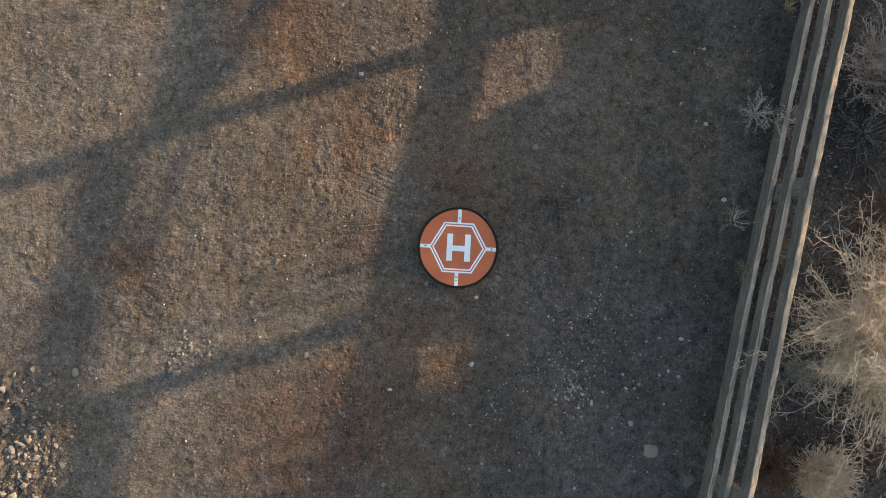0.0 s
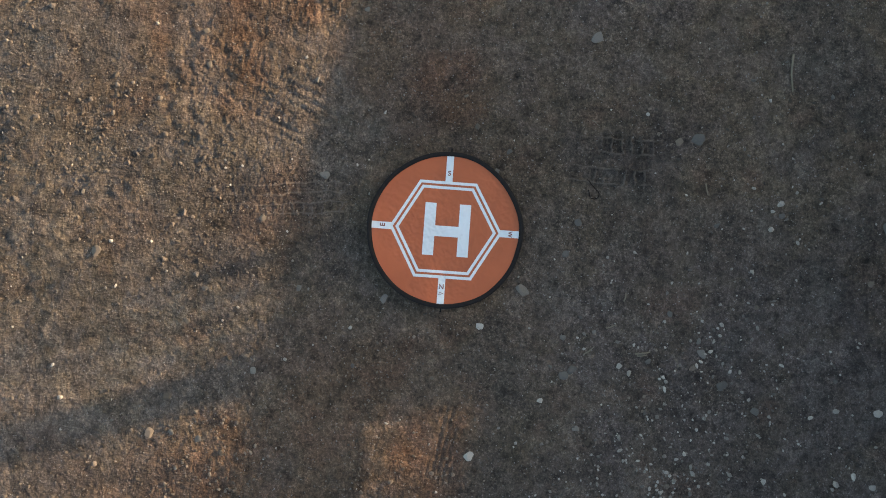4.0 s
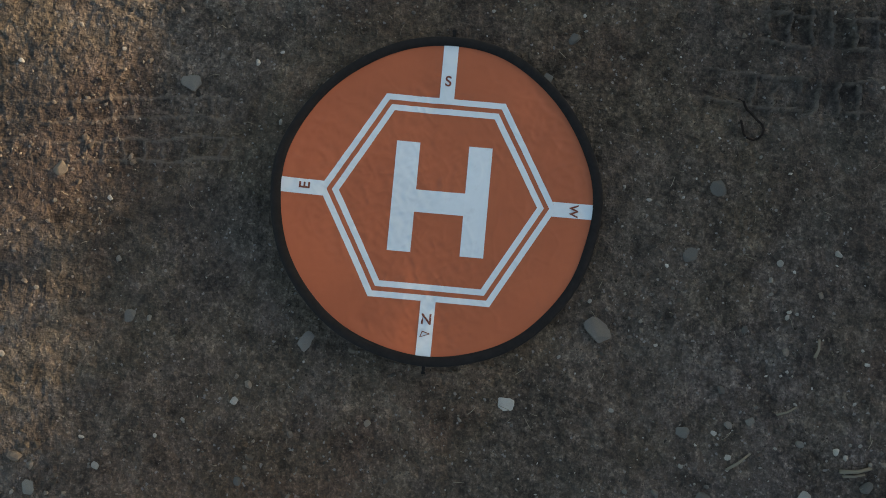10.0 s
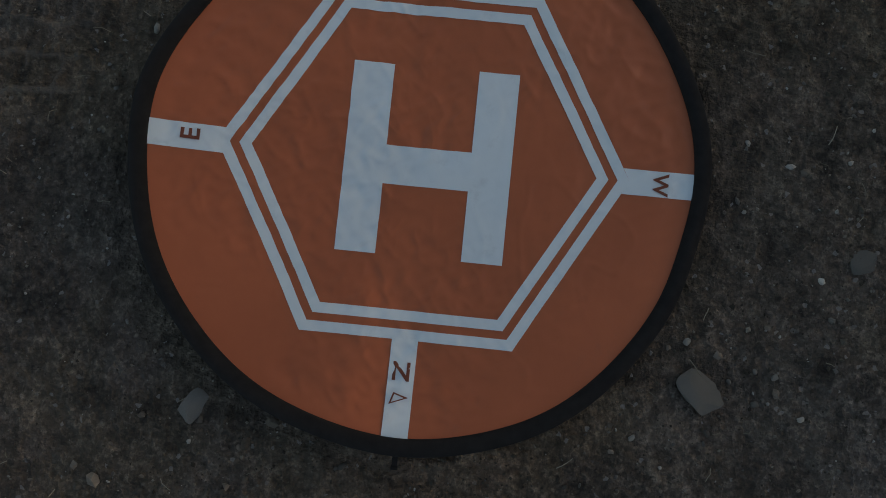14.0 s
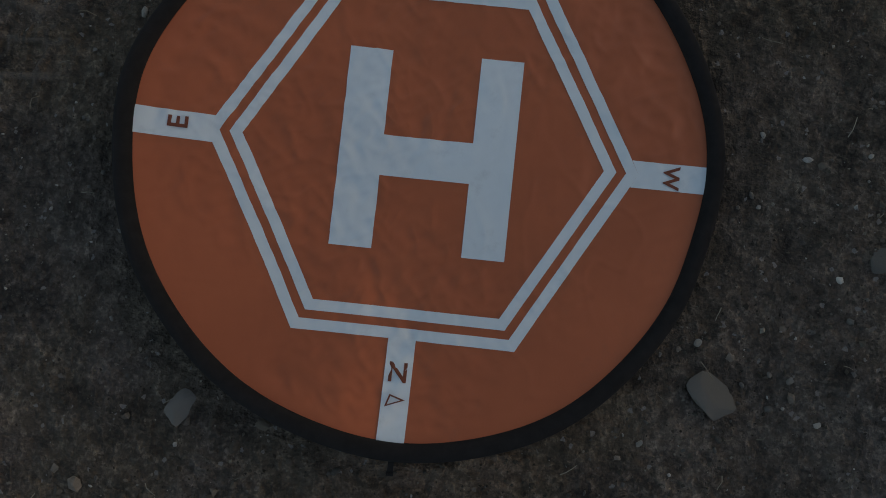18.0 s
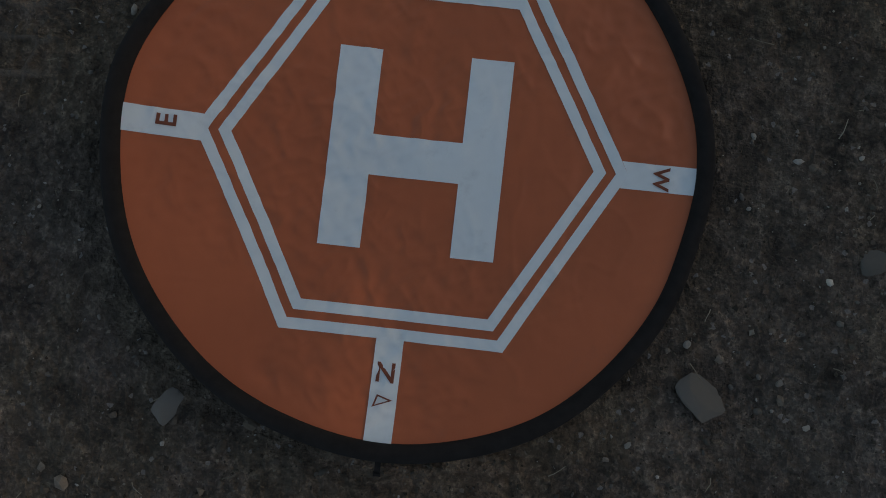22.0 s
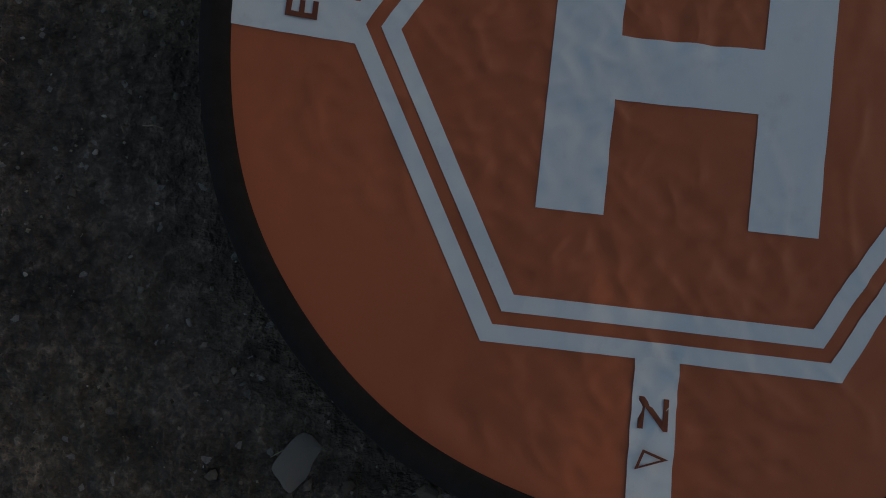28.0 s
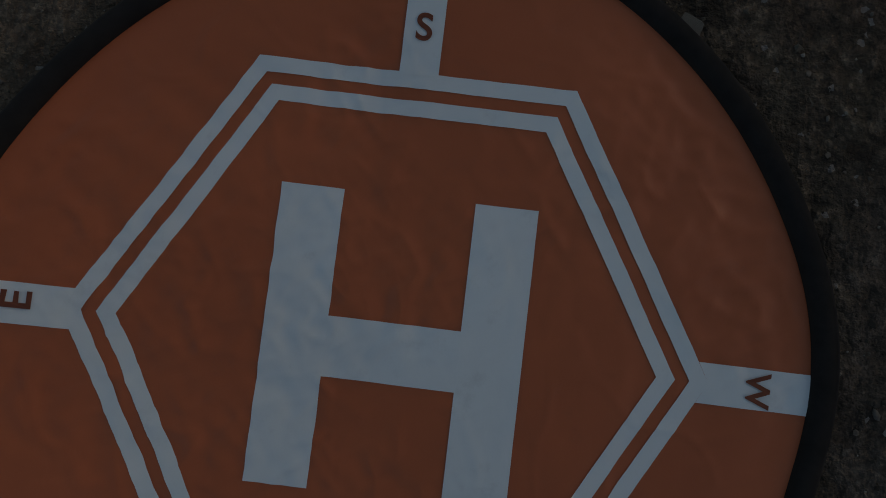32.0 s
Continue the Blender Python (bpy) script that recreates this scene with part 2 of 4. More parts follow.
DRY_GREY = plant_material("dry_grey_twigs", (0.13, 0.12, 0.10), (0.34, 0.31, 0.27))
DRY_PALE = plant_material("dry_pale_twigs", (0.30, 0.26, 0.20), (0.56, 0.48, 0.38))
DRY_PINK = plant_material("dry_pinkish_twigs", (0.34, 0.25, 0.20), (0.60, 0.47, 0.38))
DARK_TWIG = plant_material("dark_twigs", (0.03, 0.028, 0.025), (0.10, 0.09, 0.075))
RUSSET = plant_material("russet_leaves", (0.13, 0.065, 0.035), (0.32, 0.19, 0.10))
YELLOW_GRASS = plant_material("yellow_grass", (0.28, 0.21, 0.10), (0.46, 0.36, 0.19))
WIRE = plain_material("rusty_wire", (0.03, 0.022, 0.018), 0.7, 0.6, 0.4)
STEEL = plain_material("dark_bolt", (0.06, 0.055, 0.05), 0.6, 0.7, 0.3)


# ---- mesh tools ----
def link(name, verts, faces, mat, parent=None, label="", smooth=False):
    me = bpy.data.meshes.new(name)
    me.from_pydata(verts, [], faces)
    me.materials.append(mat)
    if smooth:
        me.polygons.foreach_set("use_smooth", [True] * len(me.polygons))
    me.update()
    ob = new(name, me)
    if parent:
        ob.parent = parent
    if label:
        tagged(ob, label)
    return ob


def part(name, bm, mat, parent=None, label="", smooth=False):
    me = bpy.data.meshes.new(name)
    bm.to_mesh(me)
    bm.free()
    me.materials.append(mat)
    if smooth:
        me.polygons.foreach_set("use_smooth", [True] * len(me.polygons))
    ob = new(name, me)
    if parent:
        ob.parent = parent
    if label:
        tagged(ob, label)
    return ob


def empty(name, x=0, y=0, z=0, rz=0):
    ob = new(name)
    ob.matrix_basis = pose(x, y, z, 0, 0, rz)
    ob.empty_display_size = 0.1
    return ob


def vnoise(x, y, seed):
    """Smooth value noise in 0..1 over whole arrays."""
    x0, y0 = np.floor(x), np.floor(y)
    fx, fy = x - x0, y - y0
    fx, fy = fx * fx * (3 - 2 * fx), fy * fy * (3 - 2 * fy)

    def h(i, j):
        v = (i.astype(np.int64) * 374761393 + j.astype(np.int64) * 668265263 + seed * 974634777) & 0x7FFFFFFF
        v = ((v ^ (v >> 13)) * 1274126177) & 0x7FFFFFFF
        return ((v ^ (v >> 16)) & 0xFFFF) / 65535.0

    a, b, c, d = h(x0, y0), h(x0 + 1, y0), h(x0, y0 + 1), h(x0 + 1, y0 + 1)
    return (a * (1 - fx) + b * fx) * (1 - fy) + (c * (1 - fx) + d * fx) * fy


def fbm(x, y, seed, octaves=4, gain=0.5):
    total, amp, norm = 0.0, 1.0, 0.0
    for o in range(octaves):
        a = 0.6 + o * 1.1
        u, v = x * math.cos(a) - y * math.sin(a), x * math.sin(a) + y * math.cos(a)
        total = total + amp * vnoise(u * 2 ** o + 17.3 * o, v * 2 ** o - 9.1 * o, seed + o)
        norm += amp
        amp *= gain
    return total / norm


def smooth(a, b, v):
    t = np.clip((v - a) / (b - a), 0, 1)
    return t * t * (3 - 2 * t)


# ---- ground ----
PAD_TURN = radians(-4.6)
PAD_X, PAD_Y = -0.001, 0.0


def tread(x, y, cx, cy, length, width, turn, pitch, sink, seed):
    """A tyre print: a shallow trough with thin crooked ridges of soil left standing across and along it, fading out at its ends."""
    c, s = math.cos(turn), math.sin(turn)
    u, v = (x - cx) * c + (y - cy) * s, -(x - cx) * s + (y - cy) * c
    u = u + 0.034 * (fbm(u * 15, v * 22, seed + 1, 3) - 0.5)
    v = v + 0.026 * (fbm(u * 16, v * 9, seed, 3) - 0.5)
    inside = smooth(length / 2, length / 2 - 0.07, np.abs(u)) * smooth(width / 2 + 0.006, width / 2 - 0.006, np.abs(v))
    w = (u / pitch + np.where(v > 0, 0.5, 0.0) + 0.5 * np.abs(v) / width) % 1.0
    outer = smooth(width * 0.13, width * 0.16, np.abs(v))
    keep = smooth(0.28, 0.42, vnoise(u * 19, v * 13, seed + 5))
    bar = smooth(0.12, 0.03, np.abs(w - 0.5)) * outer * keep
    rib = np.maximum(smooth(0.0062, 0.0015, np.abs(np.abs(v) - width * 0.145)), smooth(0.0062, 0.0015, np.abs(np.abs(v) - width * 0.43))) * smooth(0.3, 0.45, vnoise(u * 12, v * 3, seed + 7))
    patchy = smooth(0.15, 0.42, fbm(x * 6, y * 6, seed + 9, 2)) * (0.55 + 0.45 * smooth(-0.3 * length, 0.2 * length, u))
    return inside * patchy * (np.maximum(bar, rib) - sink * (0.35 + 0.35 * outer))


def furrows(x, y, cx, cy, length, width, turn, gap, seed):
    c, s = math.cos(turn), math.sin(turn)
    u, v = (x - cx) * c + (y - cy) * s, -(x - cx) * s + (y - cy) * c
    inside = smooth(length / 2, length / 4, np.abs(u)) * smooth(width / 2, width / 3, np.abs(v))
    return inside * smooth(0.35, 0.65, fbm(u * 3, v * 14, seed + 3, 3)) * (0.5 + 0.5 * np.cos(2 * math.pi * v / gap + 5.0 * vnoise(u * 3, v * 9, seed)))


def fence_side(x, y):
    return x - (2.785 + 0.248 * y)


# tyre prints: x, y, length, width, turn, spacing of the bars, depth, seed
PRINT_A = (0.815, 0.332, 0.46, 0.26, radians(-5), 0.050, 0.5, 43)
PRINT_B = (-0.82, 0.163, 0.72, 0.17, radians(1.5), 0.046, 0.35, 51)


def ground_height(x, y):
    near = smooth(30, 6, np.hypot(x, y))
    h = 0.05 * (fbm(x * 0.5, y * 0.5, 1, 3) - 0.5) * near
    h = h + 0.020 * (fbm(x * 3.2, y * 3.2, 5, 3) - 0.5) * near + 0.010 * (fbm(x * 10, y * 10, 15, 2) - 0.5) * near
    crumbs = fbm(x * 31, y * 31, 11, 3, 0.65)
    rough = 0.55 + 0.55 * smooth(0.35, 0.65, fbm(x * 1.6, y * 1.6, 31, 2))
    small = fbm(x * 58, y * 58, 17, 2, 0.6)
    h = h + 0.0036 * np.abs(crumbs - 0.5) * 2 * rough * near - 0.0036 * np.abs(small - 0.5) * 2 * rough * near + 0.0042 * (fbm(x * 75, y * 75, 21, 2, 0.7) - 0.5) * near
    # coarser lumps away from the trodden middle, and a rutted patch at the far corner
    away = smooth(0.8, 1.5, np.hypot(x, y))
    h = h + (0.016 * away * rough - 0.015 * away * (1 - smooth(0.30, 0.55, fbm(x * 2.1, y * 2.1, 191, 2)))) * np.abs(fbm(x * 13, y * 13, 193, 3, 0.6) - 0.5) * 2 * near
    rutted = smooth(1.0, 0.5, np.hypot((x + 4.25) / 0.75, (y + 1.75) / 0.9))
    h = h + 0.055 * rutted * (0.5 - np.abs(fbm(x * 7 + 2, y * 5, 197, 3) - 0.5) * 2)
    # tyre prints and drag marks
    h = h + 0.015 * tread(x, y, *PRINT_A)
    h = h + 0.004 * tread(x, y, *PRINT_B)
    h = h - 0.0050 * furrows(x, y, -0.68, 0.60, 0.8, 0.42, radians(-27), 0.052, 61)
    h = h + 0.005 * tread(x, y, -0.75, 1.35, 0.7, 0.3, radians(-40), 0.06, 0.6, 71)
    h = h - 0.005 * furrows(x, y, 0.0, -0.92, 0.8, 0.26, radians(76), 0.031, 81)
    h = h - 0.005 * furrows(x, y, -1.5, -1.9, 0.9, 0.5, radians(66), 0.05, 91)
    h = h - 0.010 * furrows(x, y, -2.0, -0.2, 1.2, 0.5, radians(20), 0.07, 95)
    # an unseen bank added beyond the fence, its crest shaped to block low sun
    side = fence_side(x, y)
    crest = 1.65 + 0.04 * (fbm(x * 0 + y * 1.3, y * 0.0, 151, 3) - 0.5)
    crest = crest + 0.04 * smooth(1.2, 1.0, y) - 0.23 * smooth(0.62, 0.30, y) - 0.02 * smooth(-0.3, -0.7, y)
    crest = crest + 0.18 * smooth(1.12, 1.28, y) * smooth(3.42, 3.28, y) + 0.16 * smooth(4.0, 4.2, y)
    h = h + crest * smooth(2.9, 4.2, side) + 0.12 * smooth(4.2, 12.0, side)
    # level under the pad
    flat = smooth(0.50, 0.36, np.hypot(x - PAD_X, y - PAD_Y))
    return h * (1 - flat) + (-0.004) * flat


def graded(fine_lo, fine_hi, step, mid_lo, mid_hi, mid_step, far):
    a = list(np.arange(fine_lo, fine_hi, step))
    v, s = a[-1], step
    while v < mid_hi:
        s = min(s * 1.06, mid_step)
        v += s
        a.append(v)
    while v < far:
        s *= 1.13
        v += s
        a.append(v)
    v, s = a[0], step
    lead = []
    while v > mid_lo:
        s = min(s * 1.06, mid_step)
        v -= s
        lead.append(v)
    while v > -far:
        s *= 1.13
        v -= s
        lead.append(v)
    return np.array(lead[::-1] + a)


def build_ground():
    gx = graded(-1.25, 1.08, 0.0046, -4.8, 4.6, 0.0150, 900)
    gy = graded(-0.76, 0.80, 0.0046, -3.0, 3.2, 0.0150, 900)
    nx, ny = len(gx), len(gy)
    x, y = [a.ravel() for a in np.meshgrid(gx, gy)]
    z = ground_height(x, y)
    me = bpy.data.meshes.new("ground")
    me.vertices.add(nx * ny)
    me.vertices.foreach_set("co", np.stack([x, y, z], 1).astype(np.float32).ravel())
    i, j = np.meshgrid(np.arange(nx - 1), np.arange(ny - 1))
    a = (j * nx + i).ravel()
    quads = np.stack([a, a + 1, a + 1 + nx, a + nx], 1).astype(np.int32)
    me.loops.add(quads.size)
    me.loops.foreach_set("vertex_index", quads.ravel())
    me.polygons.add(len(quads))
    me.polygons.foreach_set("loop_start", np.arange(0, quads.size, 4, dtype=np.int32))
    me.update(calc_edges=True)
    me.polygons.foreach_set("use_smooth", np.ones(len(quads), dtype=bool))
    warp = 0.5 * (fbm(x * 1.7, y * 1.7, 101, 3) - 0.5)
    patch = fbm(x * 1.3, y * 1.3, 111, 3)
    tan = 0.35 * smooth(-0.5, -1.1, x + warp) + 0.65 * smooth(-1.2, -3.0, x + warp)
    tan = np.clip(tan + 0.35 * smooth(0.55, 0.7, patch) * smooth(1.2, 0.2, x), 0, 1)
    gravel = smooth(0.05, 0.5, x + 0.5 * warp - 0.25) * smooth(0.25, -0.5, y + warp * 1.5)
    gravel = np.maximum(gravel, 0.7 * smooth(0.5, 0.72, fbm(x * 1.1, y * 1.1, 121, 3)))
    gravel = gravel * (1 - 0.6 * smooth(-0.8, -1.6, x))
    clay = 0.35 * smooth(0.52, 0.66, fbm(x * 1.9 + 3, y * 1.9, 131, 3)) * smooth(0.6, -0.3, x) * smooth(-2.6, -1.0, x)
    edge = 0.9 * (fbm(x * 3.5, y * 3.5, 161, 3) - 0.5)
    for cx, cy, rad in ((-1.1, -1.25, 0.45), (-0.95, 1.05, 0.55), (-1.45, -1.75, 0.75), (0.5, 1.75, 0.42), (-0.12, -1.05, 0.28), (0.02, 0.72, 0.26), (-1.6, 2.2, 0.5), (-3.1, -0.1, 0.3)):
        clay = np.maximum(clay, smooth(1.35, 0.35, np.hypot(x - cx, y - cy) / rad + 1.6 * edge) * np.clip(0.15 + 1.1 * fbm(x * 8, y * 8, 171, 3), 0, 1))
    clay = np.maximum(clay, 0.35 * smooth(0.5, 0.62, fbm(x * 2.1, y * 2.1, 141, 3)) * smooth(0.3, 0.9, fence_side(x, y)))
    damp = smooth(0.24, 0.12, np.abs(y - 0.14 - 0.03 * x + 0.5 * edge * 0.3)) * smooth(-1.45, -1.1, x + 0.3 * edge) * smooth(-0.55, -0.8, x)
    damp = np.maximum(damp, 0.8 * smooth(1.2, 0.5, np.hypot((x + 0.92) / 0.35, (y + 0.10) / 0.2) + 0.8 * edge))
    damp = np.maximum(damp, 0.5 * smooth(0.6, 0.72, fbm(x * 1.4 + 5, y * 1.4, 181, 3)))
    tan = np.maximum(tan, 0.8 * smooth(-0.5, 0.6, fence_side(x, y) + 1.2 * edge))
    prints = tread(x, y, *PRINT_A) + 0.45 * tread(x, y, *PRINT_B)
    damp = np.maximum(damp, np.clip(-0.5 * prints, 0, 1))
    ridge = np.clip(2.0 * prints, 0, 0.7)
    for name, values in (("tan", tan), ("gravel", gravel), ("clay", clay), ("damp", damp), ("ridge", ridge)):
        at = me.attributes.new(name, "FLOAT", "POINT")
        at.data.foreach_set("value", values.astype(np.float32))
    me.materials.append(DIRT)
    return tagged(new("ground", me), "damp dark dirt and gravel with tyre prints", "ground", kind="structure")


build_ground()


def ground_z(x, y):
    return float(ground_height(np.array([x], float), np.array([y], float))[0])


# ---- landing pad ----
def hoop(a):
    """Radius of the bent hoop by angle, as a share of the full one: flattened on both sides of the W."""
    return 1 - 0.020 * max(0.0, math.cos(a)) ** 2 - 0.018 * math.exp(-((a - 0.66) / 0.40) ** 2) - 0.004 * math.exp(-((a + 1.35) / 0.3) ** 2) - 0.007 * math.exp(-((a + 0.24) / 0.16) ** 2)


def pad_lift(u, v):
    """The sprung hoop does not lie flat: two neighbouring sides stand off the ground."""
    return 0.003 + 0.30 * np.minimum(u, 0) ** 2 * (1 - smooth(0.04, 0.30, v)) + 0.19 * np.minimum(v, 0) ** 2


def wrinkle(u, v):
    """Height of the slack nylon over the ground, in the pad's own axes."""
    r = np.hypot(u, v)
    lift = pad_lift(u, v)
    w = 0.0015 * (fbm(u * 7 + 2, v * 7, 201, 3) - 0.5)
    ang = np.arctan2(v, u)
    rim = smooth(0.12, 0.34, r)
    upper_left = smooth(0.9, 0.2, np.abs(ang - 2.45))
    w = w + 0.0007 * upper_left * smooth(0.17, 0.24, r) * smooth(0.335, 0.275, r) * np.sin(u * 84 + v * 146 + 4 * fbm(u * 7, v * 7, 211, 2)) * (0.35 + fbm(u * 11, v * 11, 215, 2))
    right = smooth(0.9, 0.2, np.abs(ang - 0.35))
    w = w + 0.0010 * right * rim * np.sin((u * 0.9 - v * 0.45) * 105 + 5 * fbm(u * 5, v * 5, 221, 2)) * smooth(0.35, 0.6, fbm(u * 9, v * 9, 231, 2))
    w = w + 0.0012 * smooth(0.5, 0.62, fbm(u * 16, v * 6, 241, 3)) * smooth(0.35, 0.2, r)
    c1, c2 = fbm(u * 15 + v * 9 + 4, v * 11 - u * 6, 251, 2), fbm(u * 9, v * 17 + 7, 261, 2)
    ridge1, ridge2 = np.clip(1 - np.abs(c1 - 0.5) * 15, 0, 1), np.clip(1 - np.abs(c2 - 0.52) * 15, 0, 1)
    w = w + 0.0008 * ridge1 * smooth(0.42, 0.62, fbm(u * 6, v * 6, 271, 2)) + 0.0008 * ridge2 * smooth(0.45, 0.65, fbm(u * 6 + 9, v * 6, 281, 2))
    # fine sharp creases
    p, q = u * 0.75 + v * 0.66, v * 0.75 - u * 0.66
    some = smooth(0.32, 0.6, fbm(u * 5 + 3, v * 5, 291, 2))
    w = w - 0.0062 * some * np.abs(fbm(p * 40, q * 19, 295, 2) - 0.5) - 0.0042 * np.abs(fbm(p * 28 + 8, q * 60, 297, 2) - 0.5) * (0.4 + some)
    return 0.0045 + lift + w * smooth(0.362, 0.335, r)


def surface(name, points, faces, lift, mat, parent, label=""):
    p = np.array(points, float)
    z = wrinkle(p[:, 0], p[:, 1]) + lift
    bm = bmesh.new()
    vs = [bm.verts.new((a, b, c)) for (a, b), c in zip(p[:, :2], z)]
    for f in faces:
        bm.faces.new([vs[i] for i in f])
    bmesh.ops.remove_doubles(bm, verts=bm.verts, dist=1e-5)
    bmesh.ops.recalc_face_normals(bm, faces=bm.faces)
    if sum(f.normal.z for f in bm.faces) < 0:
        bmesh.ops.reverse_faces(bm, faces=bm.faces)
    return part(name, bm, mat, parent, label, True)


def strip_grid(corners, n, m):
    """A grid over the four-cornered patch a, b, c, d."""
    a, b, c, d = [np.array(q, float) for q in corners]
    pts, faces = [], []
    for j in range(m + 1):
        for i in range(n + 1):
            s, t = i / n, j / m
            pts.append((a * (1 - s) + b * s) * (1 - t) + (d * (1 - s) + c * s) * t)
    for j in range(m):
        for i in range(n):
            k = j * (n + 1) + i
            faces.append((k, k + 1, k + n + 2, k + n + 1))
    return pts, faces


def merged(patches):
    pts, faces = [], []
    for p, f in patches:
        faces += [tuple(i + len(pts) for i in q) for q in f]
        pts += [tuple(q) for q in p]
    return pts, faces


def hexagon(inset):
    """Corners of the printed hexagon, its outer line moved inwards."""
    half, high, wide = 0.1407, 0.2388, 0.2750
    slope = (wide - half) / high
    h = high - inset
    far = wide - inset * math.hypot(1, slope)
    side = far - slope * h
    return [(u - 0.0030, v) for u, v in ((side - 0.003, h - 0.002), (far, 0), (side - 0.001, -h), (-side, -h), (-far, 0), (-side - 0.002, h))]


def text_mesh(word, size, mat, parent, at, turn):
    cu = bpy.data.curves.new("letter", "FONT")
    cu.body, cu.size, cu.align_x, cu.align_y, cu.offset, cu.extrude = word, size, "CENTER", "CENTER", 0.0006, 0.0001
    tmp = bpy.data.objects.new("letter", cu)
    scene.collection.objects.link(tmp)
    me = bpy.data.meshes.new_from_object(tmp.evaluated_get(bpy.context.evaluated_depsgraph_get()))
    bpy.data.objects.remove(tmp)
    me.name = "letter"
    me.materials.clear()
    me.materials.append(mat)
    ob = new("letter", me)
    ob.parent = parent
    ob.matrix_basis = pose(at[0], at[1], 0, 0, 0, turn)
    for v in me.vertices:
        q = ob.matrix_basis @ v.co
        v.co.z += float(wrinkle(np.array([q.x]), np.array([q.y]))[0]) + 0.0018
    return tagged(ob, "dark red-brown printed letter %s" % word)


def build_pad():
    pad = empty("landing_pad", PAD_X, PAD_Y, 0, math.degrees(PAD_TURN))
    tagged(pad, "round orange nylon landing pad with white H lying on dirt", "landing pad")
    # the nylon disc
    R, rings, spokes = 0.3665, 130, 520
    pts, faces = [(0.0, 0.0)], []
    for r in range(1, rings + 1):
        for s in range(spokes):
            a = 2 * math.pi * s / spokes
            q = R * r / rings * hoop(a if a < math.pi else a - 2 * math.pi)
            pts.append((q * math.cos(a), q * math.sin(a)))
    for s in range(spokes):
        faces.append((0, 1 + s, 1 + (s + 1) % spokes))
    for r in range(rings - 1):
        for s in range(spokes):
            p, q = 1 + r * spokes, 1 + (r + 1) * spokes
            faces.append((p + s, q + s, q + (s + 1) % spokes, p + (s + 1) % spokes))
    surface("fabric", pts, faces, 0, ORANGE, pad, "orange nylon with small wrinkles")
    # printed white bands
    outer, inner = (0.0, 0.0140), (0.0246, 0.0386)
    for label, (lo, hi) in (("outer white hexagon line", outer), ("inner white hexagon line", inner)):
        a, b = hexagon(lo), hexagon(hi)
        surface("hexagon_line", *merged([strip_grid((a[k], a[(k + 1) % 6], b[(k + 1) % 6], b[k]), 110, 4) for k in range(6)]), 0.0008, WHITE, pad, label)
    u0, u1, s, top, bot, b0, b1 = -0.1112, 0.1135, 0.0548, 0.1293, -0.1288, -0.034, 0.0185
    surface("letter_h", *merged([
        strip_grid(((u0, bot), (u0 + s, bot), (u0 + s, top), (u0, top)), 22, 100),
        strip_grid(((u1 - s, bot), (u1, bot), (u1, top), (u1 - s, top)), 22, 100),
        strip_grid(((u0 + s, b0), (u1 - s, b0), (u1 - s, b1), (u0 + s, b1)), 48, 22)]), 0.0008, WHITE, pad, "large white printed letter H")
    w, e = 0.0173, 0.3632
    nose = 0.2750 - w * (0.2750 - 0.1407) / 0.2388
    surface("band", *strip_grid(((-w - 0.004, 0.2355), (w - 0.004, 0.2355), (w - 0.004, e), (-w - 0.004, e)), 14, 50), 0.0011, WHITE, pad)
    surface("band", *strip_grid(((-w - 0.004, -e), (w - 0.004, -e), (w - 0.004, -0.2365), (-w - 0.004, -0.2365)), 14, 50), 0.0011, WHITE, pad)
    for sgn, v, end in ((-1, 0.0, e), (1, 0.0, e * 0.98)):
        surface("band", *merged([
            strip_grid(((sgn * 0.2750 - 0.0030, v), (sgn * end, v), (sgn * end, v + w), (sgn * nose - 0.0030, v + w)), 40, 8),
            strip_grid(((sgn * 0.2750 - 0.0030, v), (sgn * end, v), (sgn * end, v - w), (sgn * nose - 0.0030, v - w)), 40, 8)]), 0.0008, WHITE, pad)
    for word, at, turn in (("N", (-0.0045, -0.2777), 180), ("S", (-0.004, 0.2775), 0), ("E", (-0.3098, 0.0025), 90), ("W", (0.3116, -0.001), -90)):
        text_mesh(word, 0.028 if word == "W" else 0.034, LETTER, pad, at, turn)
    # small triangular maker's mark
    z = float(max(wrinkle(np.linspace(-0.0165, 0.0085, 9), np.full(9, q)).max() for q in (-0.3215, -0.3135, -0.3055))) + 0.0018
    tri, hole = [(-0.0165, -0.3215), (0.0085, -0.3115), (-0.0115, -0.3055)], [(-0.0135, -0.3188), (0.0030, -0.3120), (-0.0100, -0.3080)]
    link("printed_mark", [(x, y, z) for x, y in tri + hole], [(0, 1, 4, 3), (1, 2, 5, 4), (2, 0, 3, 5)], LETTER, pad, "small outlined triangle mark")
    # black binding round the hoop
    rim_v, rim_f, seg, sides = [], [], 220, 12
    for k in range(seg):
        a = 2 * math.pi * k / seg
        wob = 0.0015 * math.sin(5 * a + 1) + 0.001 * math.sin(11 * a)
        dip = 0.0012 * math.sin(3 * a + 0.5)
        for q in range(sides):
            t = 2 * math.pi * q / sides
            r = (0.3745 + wob * 0.6) * hoop(a if a < math.pi else a - 2 * math.pi) + 0.0115 * math.cos(t)
            rim_v.append((r * math.cos(a), r * math.sin(a), 0.0045 + float(pad_lift(r * math.cos(a), r * math.sin(a))) + dip * 0.5 + 0.0085 * math.sin(t)))
